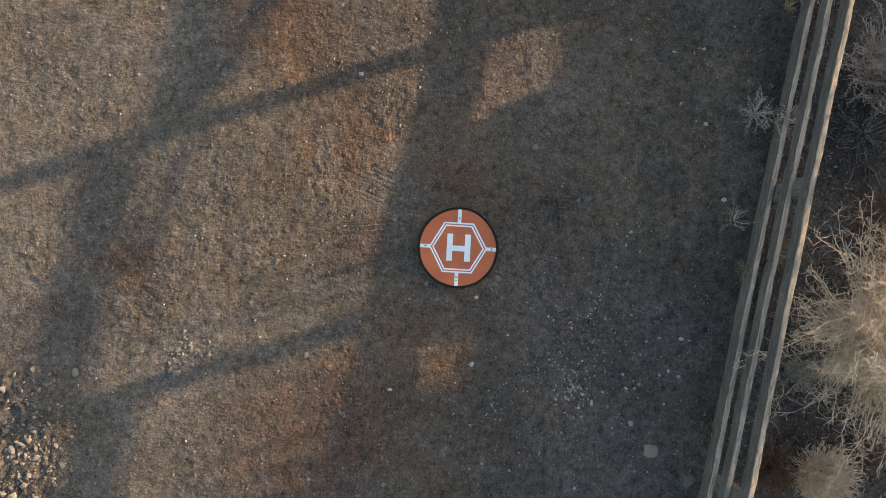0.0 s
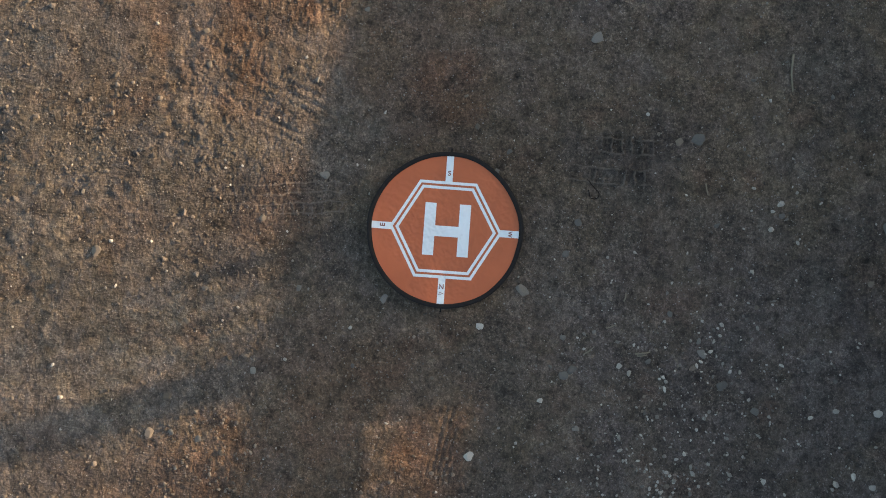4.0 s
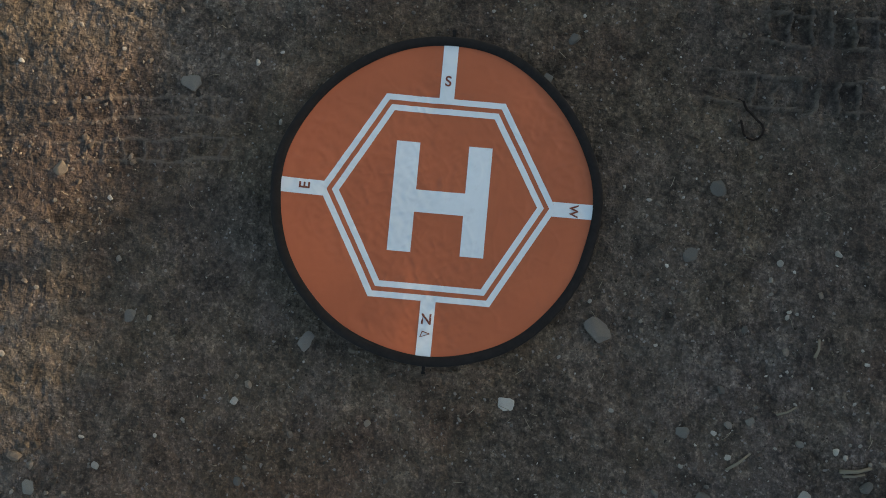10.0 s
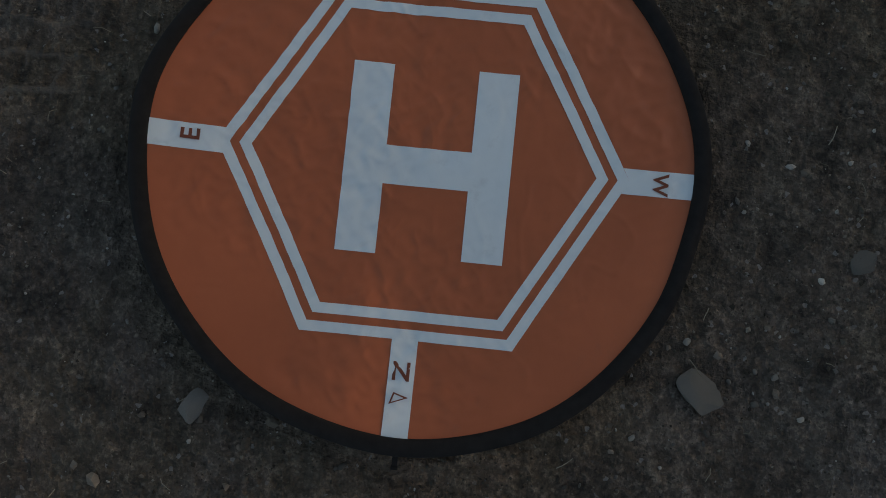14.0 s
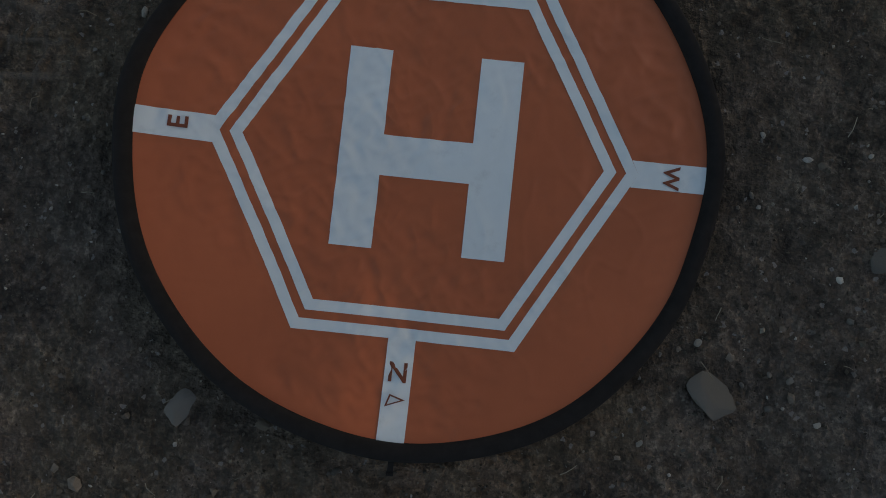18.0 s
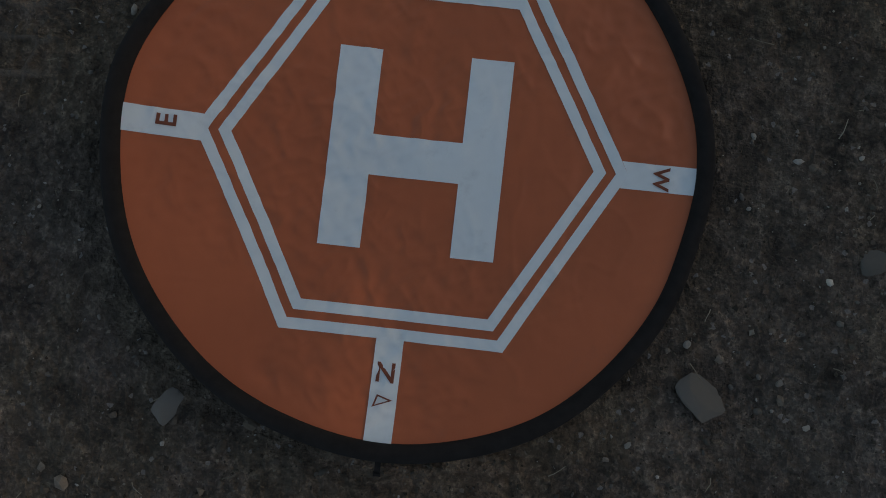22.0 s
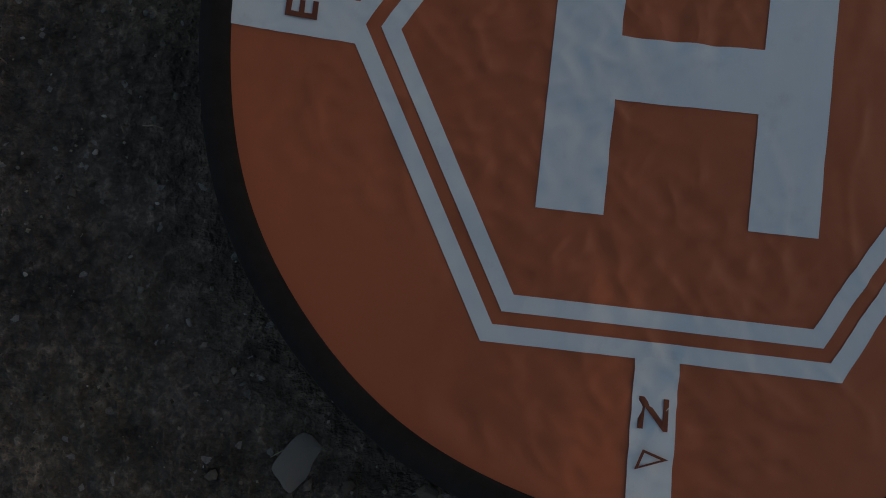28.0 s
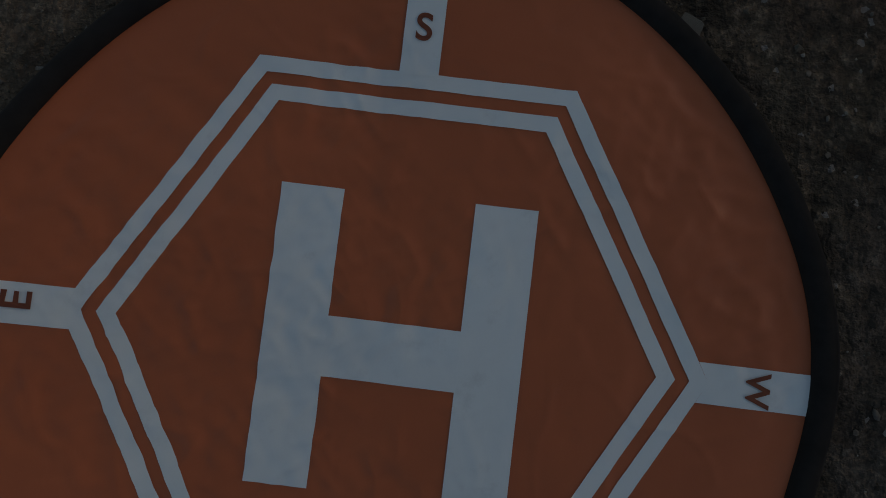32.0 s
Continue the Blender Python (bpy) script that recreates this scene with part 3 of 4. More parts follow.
    for k in range(seg):
        for q in range(sides):
            n = (k + 1) % seg
            rim_f.append((k * sides + q, n * sides + q, n * sides + (q + 1) % sides, k * sides + (q + 1) % sides))
    link("rim", rim_v, rim_f, BLACK, pad, "black fabric-bound steel hoop", True)
    # peg loops
    for a in (90, 270):
        bm = bmesh.new()
        for dx, dy, sx, sy in ((0, 0.008, 0.009, 0.005), (0, -0.002, 0.007, 0.018)):
            bmesh.ops.create_cube(bm, size=1, matrix=Matrix.Translation((dx, dy, 0)) @ Matrix.Diagonal((sx, sy, 0.003, 1)))
        c, s = math.cos(radians(a)), math.sin(radians(a))
        ob = part("peg_loop", bm, BLACK, pad)
        ob.matrix_basis = pose(0.392 * c, 0.392 * s, 0.002 + float(pad_lift(0.392 * c, 0.392 * s)), 0, 0, a - 90)


build_pad()


# ---- board fence ----
FENCE_TURN = math.degrees(math.atan2(1, 0.248))
ALONG = Vector((0.248, 1, 0)).normalized()
ACROSS = Vector((ALONG.y, -ALONG.x, 0))
FENCE_AT = Vector((2.785, 0, 0))


def board(name, length, height, thick, seed, parent, mat, label=""):
    """A rough-sawn board along x, standing on edge, with worn edges and a slight bow."""
    rng = random.Random(seed)
    n = max(6, int(length / 0.08))
    ring = [(-0.5, -0.44), (-0.40, -0.5), (0.40, -0.5), (0.5, -0.44), (0.5, 0.46), (0.36, 0.5), (-0.36, 0.5), (-0.5, 0.45)]
    verts, faces = [], []
    p1, p2 = rng.random() * 6, rng.random() * 6
    for i in range(n + 1):
        x = (i / n - 0.5) * length
        bow = 0.006 * math.sin(x * 1.1 + p1) + 0.002 * math.sin(x * 7 + p2)
        lift = 0.005 * math.sin(x * 0.9 + p2)
        for a, b in ring:
            verts.append((x, a * thick + bow + rng.uniform(-0.003, 0.003), b * height + lift + rng.uniform(-0.004, 0.004)))
    k = len(ring)
    for i in range(n):
        for q in range(k):
            faces.append((i * k + q, i * k + (q + 1) % k, (i + 1) * k + (q + 1) % k, (i + 1) * k + q))
    faces.append(tuple(range(k))[::-1])
    faces.append(tuple(n * k + q for q in range(k)))
    ob = link(name, verts, faces, mat, parent, label)
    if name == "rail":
        # the weathered upper edge is paler: low sunlight painted into its colour
        ob.data.materials.append(LIT_EDGE)
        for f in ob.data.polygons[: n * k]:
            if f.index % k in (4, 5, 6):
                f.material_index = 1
    return ob


def build_fence():
    fence = empty("board_fence", FENCE_AT.x, FENCE_AT.y, 0, FENCE_TURN)
    tagged(fence, "weathered grey three-rail board fence beside dry bushes", "fence")
    for row, (low, high, off) in enumerate(((0.012, 0.205, 0.030), (0.385, 0.522, 0.026), (0.735, 0.884, 0.026))):
        for k, (mid, length) in enumerate(((-5.55, 5.32), (-0.215, 5.32), (5.12, 5.32))):
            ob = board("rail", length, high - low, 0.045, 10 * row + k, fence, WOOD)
            ob.matrix_basis = pose(mid, off, (low + high) / 2)
            for bx in (-2.58, 0.0, 2.58):
                for bz in (-0.035, 0.035):
                    bm = bmesh.new()
                    bmesh.ops.create_cone(bm, segments=8, cap_ends=True, radius1=0.008, radius2=0.006, depth=0.008)
                    bolt = part("bolt", bm, STEEL, ob)
                    bolt.matrix_basis = pose(bx, 0.026, bz, -90)
    for k in range(-3, 4):
        post = board("post", 0.98, 0.16, 0.07, 60 + k, fence, WOOD)
        post.matrix_basis = pose(0.44 + 2.66 * k, -0.034, 0.20, 0, 90, 0)
    return fence


build_fence()


def build_post_frame():
    """The tall open frame beyond the fence, towards the sun, whose long shadow crosses the ground."""
    frame_at = empty("pole_fence", 5.1, 0, 0, FENCE_TURN)
    tagged(frame_at, "tall weathered wooden post fence with one wide top rail", "fence")
    posts = (-4.22, -1.58, 1.065, 3.71, 6.36)
    for s in posts:
        post = board("post", 3.3, 0.145, 0.12, 80 + int(s * 10), frame_at, WOOD)
        post.matrix_basis = pose(s, 0, 1.26, 0, 90, 0)
    stake = board("stake", 1.75, 0.034, 0.034, 79, frame_at, WOOD)
    stake.matrix_basis = pose(1.68, 0, 0.745, 0, 90, 0)
    for mid, z, length, high, lean, seed in ((2.97, 2.005, 1.40, 0.042, 3.8, 78), (4.45, 1.90, 0.95, 0.07, 6.0, 77)):
        slat = board("slat", length, high, 0.03, seed, frame_at, WOOD)
        slat.matrix_basis = pose(mid, 0.08, z, 0, lean)
    for k, (z, high) in enumerate(((2.04, 0.17), (2.03, 0.17), (2.15, 0.15), (2.02, 0.145))):
        rail = board("rail", 2.75, high, 0.045, 90 + k, frame_at, WOOD)
        rail.matrix_basis = pose((posts[k] + posts[k + 1]) / 2, 0.08 if k % 2 else 0.126, z)


build_post_frame()


# ---- dry bushes and grass ----
def tube(path, r0, r1, verts, faces, sides=3):
    base = len(verts)
    n = len(path)
    for i, p in enumerate(path):
        d = (path[min(i + 1, n - 1)] - path[max(i - 1, 0)]).normalized()
        a = d.orthogonal().normalized()
        b = d.cross(a)
        r = r0 + (r1 - r0) * i / (n - 1)
        for q in range(sides):
            t = 2 * math.pi * q / sides
            verts.append(tuple(p + a * (r * math.cos(t)) + b * (r * math.sin(t))))
    for i in range(n - 1):
        for q in range(sides):
            faces.append((base + i * sides + q, base + i * sides + (q + 1) % sides, base + (i + 1) * sides + (q + 1) % sides, base + (i + 1) * sides + q))


def grow(rng, start, way, length, bend, steps):
    path, p, d = [start.copy()], start.copy(), way.normalized()
    for _ in range(steps):
        d = (d + Vector((rng.uniform(-bend, bend), rng.uniform(-bend, bend), rng.uniform(-bend, bend) * 0.8))).normalized()
        p = p + d * (length / steps)
        p.z = max(p.z, 0.004)
        path.append(p.copy())
    return path


def dry_bush(name, label, x, y, radius, height, stems, forks, seed, stem_mat, twig_mat, thick=0.0045, spread=1.0, bend=0.38, squash=1.0, reach=1.0):
    rng = random.Random(seed)
    bush = empty(name, x, y, ground_z(x, y))
    tagged(bush, label, "grass" if "grass" in name else "bush")
    sv, sf, tv, tf = [], [], [], []
    for _ in range(stems):
        a = rng.uniform(0, 2 * math.pi)
        out = math.sqrt(rng.random()) * spread
        lump = 0.92 + 0.2 * noise.noise(Vector((math.cos(a) * out * 2.2, math.sin(a) * out * 2.2, seed)))
        way = Vector((math.cos(a) * out * radius, math.sin(a) * out * radius * squash, 1.12 * math.sqrt(1 - 0.86 * min(1.0, out * out)) * height)) * lump
        start = Vector((math.cos(a), math.sin(a), 0)) * (rng.random() * radius * 0.22)
        length = way.length * rng.uniform(0.7, 1.12)
        path = grow(rng, start, way, length, bend * 0.55, 6)
        tube(path, thick, thick * 0.45, sv, sf)
        for _ in range(forks):
            k, part_way = min(5, 2 + int(4.2 * rng.random())), rng.random()
            root = path[k].lerp(path[k + 1], part_way)
            w = (path[k + 1] - path[k]).normalized() + Vector((rng.uniform(-1, 1), rng.uniform(-1, 1), rng.uniform(-0.5, 0.9))) * 0.9
            tube(grow(rng, root, w, length * reach * rng.uniform(0.12, 0.34), bend, 3 if reach < 1 else 5), thick * 0.5, thick * 0.22, tv, tf)
    tagged(link("stem_tangle", sv, sf, stem_mat, bush), kind="stuff")
    if tv:
        tagged(link("twig_tangle", tv, tf, twig_mat, bush), kind="stuff")
    return bush


dry_bush("dry_bush", "large rounded dry tan bush behind the fence", 3.86, -0.90, 0.67, 1.56, 1150, 34, 1, DRY_TAN, DRY_TAN, 0.0042, 1.0, 0.95, 0.80, 0.40)
dry_bush("dry_bush", "grey twiggy bush beside the fence", 3.06, -1.20, 0.16, 0.30, 90, 12, 31, DRY_GREY, DRY_PALE, 0.0045, 1.0, 0.7)
dry_bush("dry_bush", "dry pinkish-tan bush with curled tips behind fence", 3.95, 1.50, 0.42, 0.55, 150, 11, 2, DRY_PALE, DRY_PINK, 0.0068, 1.0, 0.6)
dry_bush("bare_sapling", "slender leafless sapling beyond the fence", 5.36, 1.27, 0.30, 2.2, 22, 9, 21, DRY_GREY, DRY_GREY, 0.011, 0.8, 0.35)
dry_bush("dead_bush", "leafless dark bush with long spreading branches", 3.829, 0.978, 0.60, 0.34, 80, 9, 3, DRY_GREY, DARK_TWIG, 0.005, 1.0, 0.9)
dry_bush("grass_tuft", "round tuft of dry tan grass behind the fence", 3.23, -2.13, 0.30, 0.34, 640, 4, 4, DRY_TAN, DRY_TAN, 0.0042, 1.0, 0.75)
dry_bush("brown_shrub", "low russet shrub at the foot of the fence", 2.845, -2.084, 0.26, 0.22, 260, 4, 5, RUSSET, RUSSET, 0.003)
dry_bush("dry_sprig", "small pale dead sprig beside the fence", 2.82, 1.20, 0.23, 0.17, 48, 9, 6, DRY_PALE, DRY_PALE, 0.0034, 1.0, 0.6)
dry_bush("dry_sprig", "pinkish dead sprig growing through the fence", 3.054, 1.09, 0.19, 0.30, 46, 8, 7, DRY_PALE, DRY_PINK, 0.0042, 1.0, 0.6)
dry_bush("dry_sprig", "thin grey dead sprig on bare dirt", 2.588, 0.191, 0.19, 0.12, 22, 7, 8, DRY_PALE, DRY_PALE, 0.0026, 1.0, 0.8)
dry_bush("grass_tuft", "sparse yellow grass at the foot of the fence", 2.67, -0.268, 0.14, 0.14, 70, 1, 9, YELLOW_GRASS, YELLOW_GRASS, 0.0022)
dry_bush("grass_tuft", "yellow grass between the fence rails", 2.936, -0.102, 0.18, 0.20, 110, 1, 10, YELLOW_GRASS, YELLOW_GRASS, 0.0022)
dry_bush("grass_tuft", "yellow grass against the lowest rail", 3.17, 2.20, 0.09, 0.08, 50, 1, 11, YELLOW_GRASS, YELLOW_GRASS, 0.0022)
dry_bush("grass_tuft", "short reddish grass by the fence foot", 2.32, -1.755, 0.13, 0.10, 60, 1, 12, RUSSET, DRY_PINK, 0.0022)
dry_bush("brown_shrub", "sparse russet weeds on dark soil", 3.92, 0.16, 0.36, 0.14, 200, 4, 13, RUSSET, RUSSET, 0.0025)
dry_bush("brown_shrub", "russet weeds and dead stems on dark soil", 3.684, -1.905, 0.36, 0.14, 140, 4, 14, RUSSET, DRY_GREY, 0.0025)
dry_bush("dry_bush", "dry tan bush close behind the fence", 3.589, 2.587, 0.5, 0.55, 200, 5, 16, DRY_GREY, DRY_TAN, 0.005)


# ---- stones ----
def stone_mesh(seed, mat, flat):
    rng = random.Random(seed)
    bm = bmesh.new()
    bmesh.ops.create_icosphere(bm, subdivisions=3, radius=0.5)
    cuts = [Vector((rng.gauss(0, 1), rng.gauss(0, 1), rng.gauss(0, 1))).normalized() for _ in range(7)]
    depth = [rng.uniform(0.20, 0.40) for _ in cuts]
    for v in bm.verts:
        for c, d in zip(cuts, depth):
            over = v.co.dot(c) - d
            if over > 0:
                v.co -= c * over * 0.85
        v.co *= 1 + 0.14 * noise.noise(v.co * 3.2 + Vector((seed, 0, 0))) + 0.05 * noise.noise(v.co * 9 + Vector((seed, 3, 0)))
        v.co.z *= flat
    me = bpy.data.meshes.new("stone")
    bm.to_mesh(me)
    bm.free()
    me.materials.append(mat)
    return me


STONES = {}
for tone, mat in (("grey", STONE_GREY), ("pale", STONE_PALE), ("brown", STONE_BROWN)):
    STONES[tone] = [stone_mesh(7 * k + len(tone) * 31, mat, 0.55 + 0.08 * (k % 4)) for k in range(6)]
LOOK = {"grey": "dull grey loose stone half sunk in dirt", "pale": "small pale loose stone lying on dirt", "brown": "brown loose stone crusted with dirt"}
placed = []


def stone(x, y, size, tone, rng, proud=0.0):
    me = rng.choice(STONES[tone])
    ob = new("stone", me)
    stretch = rng.uniform(0.8, 1.0) if size < 0.035 else rng.uniform(0.9, 1.0)
    turn = rng.uniform(0, 2 * math.pi)
    grow_by = 1.12 if size > 0.026 else 0.85
    ob.matrix_basis = Matrix.Translation((x, y, ground_z(x, y) + size * (proud + (0.12 if size < 0.03 else 0.03)))) @ Euler((rng.uniform(-0.2, 0.2), rng.uniform(-0.2, 0.2), turn)).to_matrix().to_4x4() @ Matrix.Diagonal((size * grow_by, size * grow_by * stretch, size * (0.7 if size < 0.03 else 0.54), 1))
    tagged(ob, LOOK[tone], "stone", "loose stones")
    placed.append((x, y))


# x, y, size of the stones round the pad, by colour
GREY_STONES_A = [(-0.603, 0.28, 0.049), (-0.924, -0.006, 0.016), (0.25, 0.288, 0.032), (0.314, 0.382, 0.032), (0.646, 0.032, 0.038), (-0.73, -0.28, 0.032), (-0.763, -0.144, 0.02), (-0.310, -0.335, 0.045), (-0.467, -0.662, 0.026), (0.368, -0.301, 0.065), (0.582, -0.125, 0.035), (0.648, -0.433, 0.026), (0.705, -0.295, 0.023), (0.561, -0.53, 0.029), (0.604, -0.69, 0.049), (0.562, -0.713, 0.043), (0.498, -0.67, 0.026), (0.43, -0.668, 0.017), (0.971, -0.646, 0.029), (0.825, -0.553, 0.023), (1.082, -0.419, 0.029), (1.068, -0.317, 0.02), (0.712, -0.502, 0.026), (0.664, -0.513, 0.023), (1.232, 0.435, 0.065), (1.462, 0.379, 0.02), (1.319, 0.01, 0.03), (1.631, 0.053, 0.03), (1.225, -0.612, 0.048), (1.323, -0.766, 0.052), (1.217, -0.551, 0.03), (1.47, -0.891, 0.039)]
GREY_STONES_B = [(0.754, 0.945, 0.065), (2.074, -2.214, 0.129), (2.141, -0.026, 0.075)]
PALE_STONES_A = [(-0.44, 0.329, 0.02), (-0.789, 0.001, 0.017), (-1.095, 0.319, 0.019), (-1.011, 0.329, 0.019), (-1.096, 0.359, 0.014), (-0.867, 0.418, 0.013), (-0.764, 0.361, 0.014), (-0.381, 0.354, 0.014), (-1.073, 0.235, 0.014), (0.124, 0.452, 0.012), (0.338, 0.439, 0.012), (0.745, 0.104, 0.012), (1.026, 0.269, 0.012), (-0.683, -0.285, 0.019), (-0.478, -0.475, 0.025), (-0.598, -0.521, 0.014), (-0.796, -0.628, 0.025), (-0.955, -0.681, 0.036), (-0.994, -0.692, 0.017), (-1.028, -0.371, 0.02), (-0.955, -0.215, 0.014), (-0.661, -0.558, 0.012), (-0.833, -0.563, 0.017), (0.35, -0.233, 0.013), (0.279, -0.363, 0.013), (0.157, -0.471, 0.038), (0.787, -0.142, 0.02), (0.919, -0.12, 0.023), (0.633, -0.532, 0.017), (0.663, -0.585, 0.02), (0.502, -0.333, 0.013), (0.828, -0.67, 0.029)]
PALE_STONES_B = [(0.876, -0.705, 0.029), (0.904, -0.569, 0.022), (1.025, -0.683, 0.012), (1.094, -0.27, 0.02), (0.958, -0.554, 0.012), (0.765, -0.213, 0.012), (0.822, -0.258, 0.01), (0.468, -0.278, 0.014), (1.053, -0.58, 0.017), (0.559, -0.609, 0.014), (0.4, -0.485, 0.014), (1.054, -0.457, 0.02), (-1.319, 0.725, 0.022), (-0.632, 0.756, 0.03), (-0.688, 0.868, 0.026), (-0.83, 0.569, 0.017), (0.366, 0.634, 0.017), (0.996, 0.561, 0.024), (-1.41, -0.697, 0.026), (1.484, -1.002, 0.026), (0.613, -0.97, 0.035), (0.443, -0.832, 0.03), (1.405, -0.7, 0.026), (1.464, -0.643, 0.02), (1.236, -0.455, 0.022), (-2.313, -0.11, 0.043), (-2.304, 0.909, 0.048), (-0.781, 1.937, 0.043), (2.504, 0.392, 0.048), (2.093, 1.815, 0.038), (2.369, 1.828, 0.038), (2.056, -0.901, 0.048)]
PALE_STONES_C = [(1.564, -1.673, 0.054), (0.1, -1.101, 0.048), (2.017, -1.257, 0.038), (-0.895, 1.693, 0.048), (-2.532, -0.1, 0.043), (-3.72, 2.101, 0.043), (-4.142, 2.03, 0.043), (-2.883, 1.461, 0.043), (-2.685, -0.837, 0.048), (-1.376, -1.314, 0.048), (-3.816, -1.423, 0.043), (-0.679, -1.326, 0.048)]
BROWN_STONES_A = [(-0.911, 0.072, 0.035), (0.16, 0.511, 0.029), (0.711, 0.392, 0.017), (-0.201, -0.353, 0.023), (-0.077, -0.723, 0.023), (-0.364, -0.519, 0.012), (-0.163, -0.523, 0.02), (-0.131, -0.691, 0.014), (1.144, 0.422, 0.039), (-1.284, -0.437, 0.03), (-1.377, -0.806, 0.043), (-1.466, -0.982, 0.048), (-1.734, -0.091, 0.054), (1.733, -1.924, 0.129)]
SEEN_STONES = (("grey", GREY_STONES_A), ("grey", GREY_STONES_B), ("pale", PALE_STONES_A), ("pale", PALE_STONES_B), ("pale", PALE_STONES_C), ("brown", BROWN_STONES_A))
rng = random.Random(5)
for tone, rows in SEEN_STONES:
    for x, y, size in rows:
        far = x < -1.2 and tone == "pale"
        stone(x, y, size * (0.75 if far else 1.0), "brown" if far else tone, rng)
for _ in range(190):
    x, y = rng.uniform(-4.4, 2.6), rng.uniform(-2.6, 2.7)
    if math.hypot(x, y) < 0.95 or min(math.hypot(x - a, y - b) for a, b in placed) < 0.08 or fence_side(x, y) > -0.1:
        continue
    stone(x, y, 0.014 + 0.028 * rng.random() ** 2, rng.choice(("grey", "brown", "brown", "brown", "pale") if x > -0.5 else ("brown", "grey")), rng)

# ---- gravel, straw, litter ----
def lumps(name, x, y, size, mat, r):
    """Many small rounded lumps in one mesh, half sunk in the ground."""
    n = len(x)
    z = ground_height(x, y)
    bm = bmesh.new()
    bmesh.ops.create_icosphere(bm, subdivisions=1, radius=1.0)
    bv = np.array([v.co[:] for v in bm.verts])
    bf = np.array([[v.index for v in f.verts] for f in bm.faces])
    bm.free()
    ang = r.uniform(0, 6.28, n)
    sx, sy, sz = size * r.uniform(0.8, 1.4, n), size * r.uniform(0.6, 1.0, n), size * r.uniform(0.45, 0.8, n)
    jit = 1 + r.uniform(-0.32, 0.3, (n, len(bv)))
    px, py, pz = bv[None, :, 0] * jit * sx[:, None], bv[None, :, 1] * jit * sy[:, None], bv[None, :, 2] * jit * sz[:, None]
    c, s = np.cos(ang)[:, None], np.sin(ang)[:, None]
    verts = np.stack([x[:, None] + px * c - py * s, y[:, None] + px * s + py * c, z[:, None] + 0.25 * sz[:, None] + pz], 2).reshape(-1, 3)
    faces = (bf[None] + (np.arange(n) * len(bv))[:, None, None]).reshape(-1, 3)
    return link(name, verts.tolist(), faces.tolist(), mat, smooth=True)


def scatter_pebbles():
    r = np.random.RandomState(3)
    n = 6000
    x = np.concatenate([r.uniform(-4.5, 4.2, n // 3), r.normal(0.0, 0.75, n // 3), r.normal(0.9, 0.55, n - 2 * (n // 3))])
    y = np.concatenate([r.uniform(-2.7, 2.8, n // 3), r.normal(0.0, 0.6, n // 3), r.normal(-0.75, 0.5, n - 2 * (n // 3))])
    size = np.clip(0.0013 * np.exp(r.normal(0.1, 0.55, n)), 0.0009, 0.008)
    keep = (np.hypot(x - PAD_X, y - PAD_Y) > 0.392)
    x, y, size = x[keep], y[keep], size[keep]
    wx, wy = r.uniform(-4.6, 4.6, 9000), r.uniform(-2.7, 2.8, 9000)
    away = (np.hypot(wx, wy) > 1.1) & (fbm(wx * 1.7, wy * 1.7, 321, 3) + r.uniform(-0.2, 0.2, 9000) + 0.05 * wx > 0.45)
    x, y = np.concatenate([x, wx[away]]), np.concatenate([y, wy[away]])
    size = np.concatenate([size, np.clip(0.0042 * np.exp(r.normal(0, 0.45, away.sum())), 0.002, 0.013)])
    cx, cy = r.normal(1.02, 0.09, 90), r.normal(-1.36, 0.10, 90)
    x, y, size = np.concatenate([x, cx]), np.concatenate([y, cy]), np.concatenate([size, r.uniform(0.004, 0.010, 90)])
    gx, gy = r.normal(1.05, 0.55, 1100), r.normal(-1.15, 0.55, 1100)
    near_gap = np.hypot(gx - 0.1, gy) > 1.05
    x, y = np.concatenate([x, gx[near_gap]]), np.concatenate([y, gy[near_gap]])
    size = np.concatenate([size, np.clip(0.0035 * np.exp(r.normal(0, 0.5, near_gap.sum())), 0.002, 0.011)])
    tagged(lumps("pebbles", x, y, size, PEBBLE, r), "scattered small mixed gravel on dirt", "gravel", kind="stuff")
    # pale chips, thickest on the gravelly side
    x = np.concatenate([r.normal(0.98, 0.48, 620), r.normal(1.02, 0.10, 60), r.uniform(-4.4, 3.0, 420), r.normal(0, 0.7, 320)])
    y = np.concatenate([r.normal(-0.95, 0.55, 620), r.normal(-1.36, 0.11, 60), r.uniform(-2.6, 2.7, 420), r.normal(0, 0.55, 320)])
    size = np.concatenate([np.exp(r.normal(0, 0.5, 620)) * 0.0036, r.uniform(0.004, 0.010, 60), np.exp(r.normal(0, 0.5, 420)) * 0.0040, np.exp(r.normal(0, 0.5, 320)) * 0.0022])
    keep = (np.hypot(x - PAD_X, y - PAD_Y) > 0.395) & ((x > -0.4) | (r.uniform(0, 1, len(x)) < 0.4))
    x, y, size = x[keep], y[keep], size[keep]
    size = np.clip(size, 0.0012, 0.011) * np.where(np.hypot(x, y) < 0.8, 0.55, np.where(np.hypot(x, y) > 1.25, 1.6, 0.75))
    tagged(lumps("pale_chips", x, y, size, STONE_PALE, r), "scattered pale stone chips on dark dirt", "gravel", kind="stuff")


scatter_pebbles()


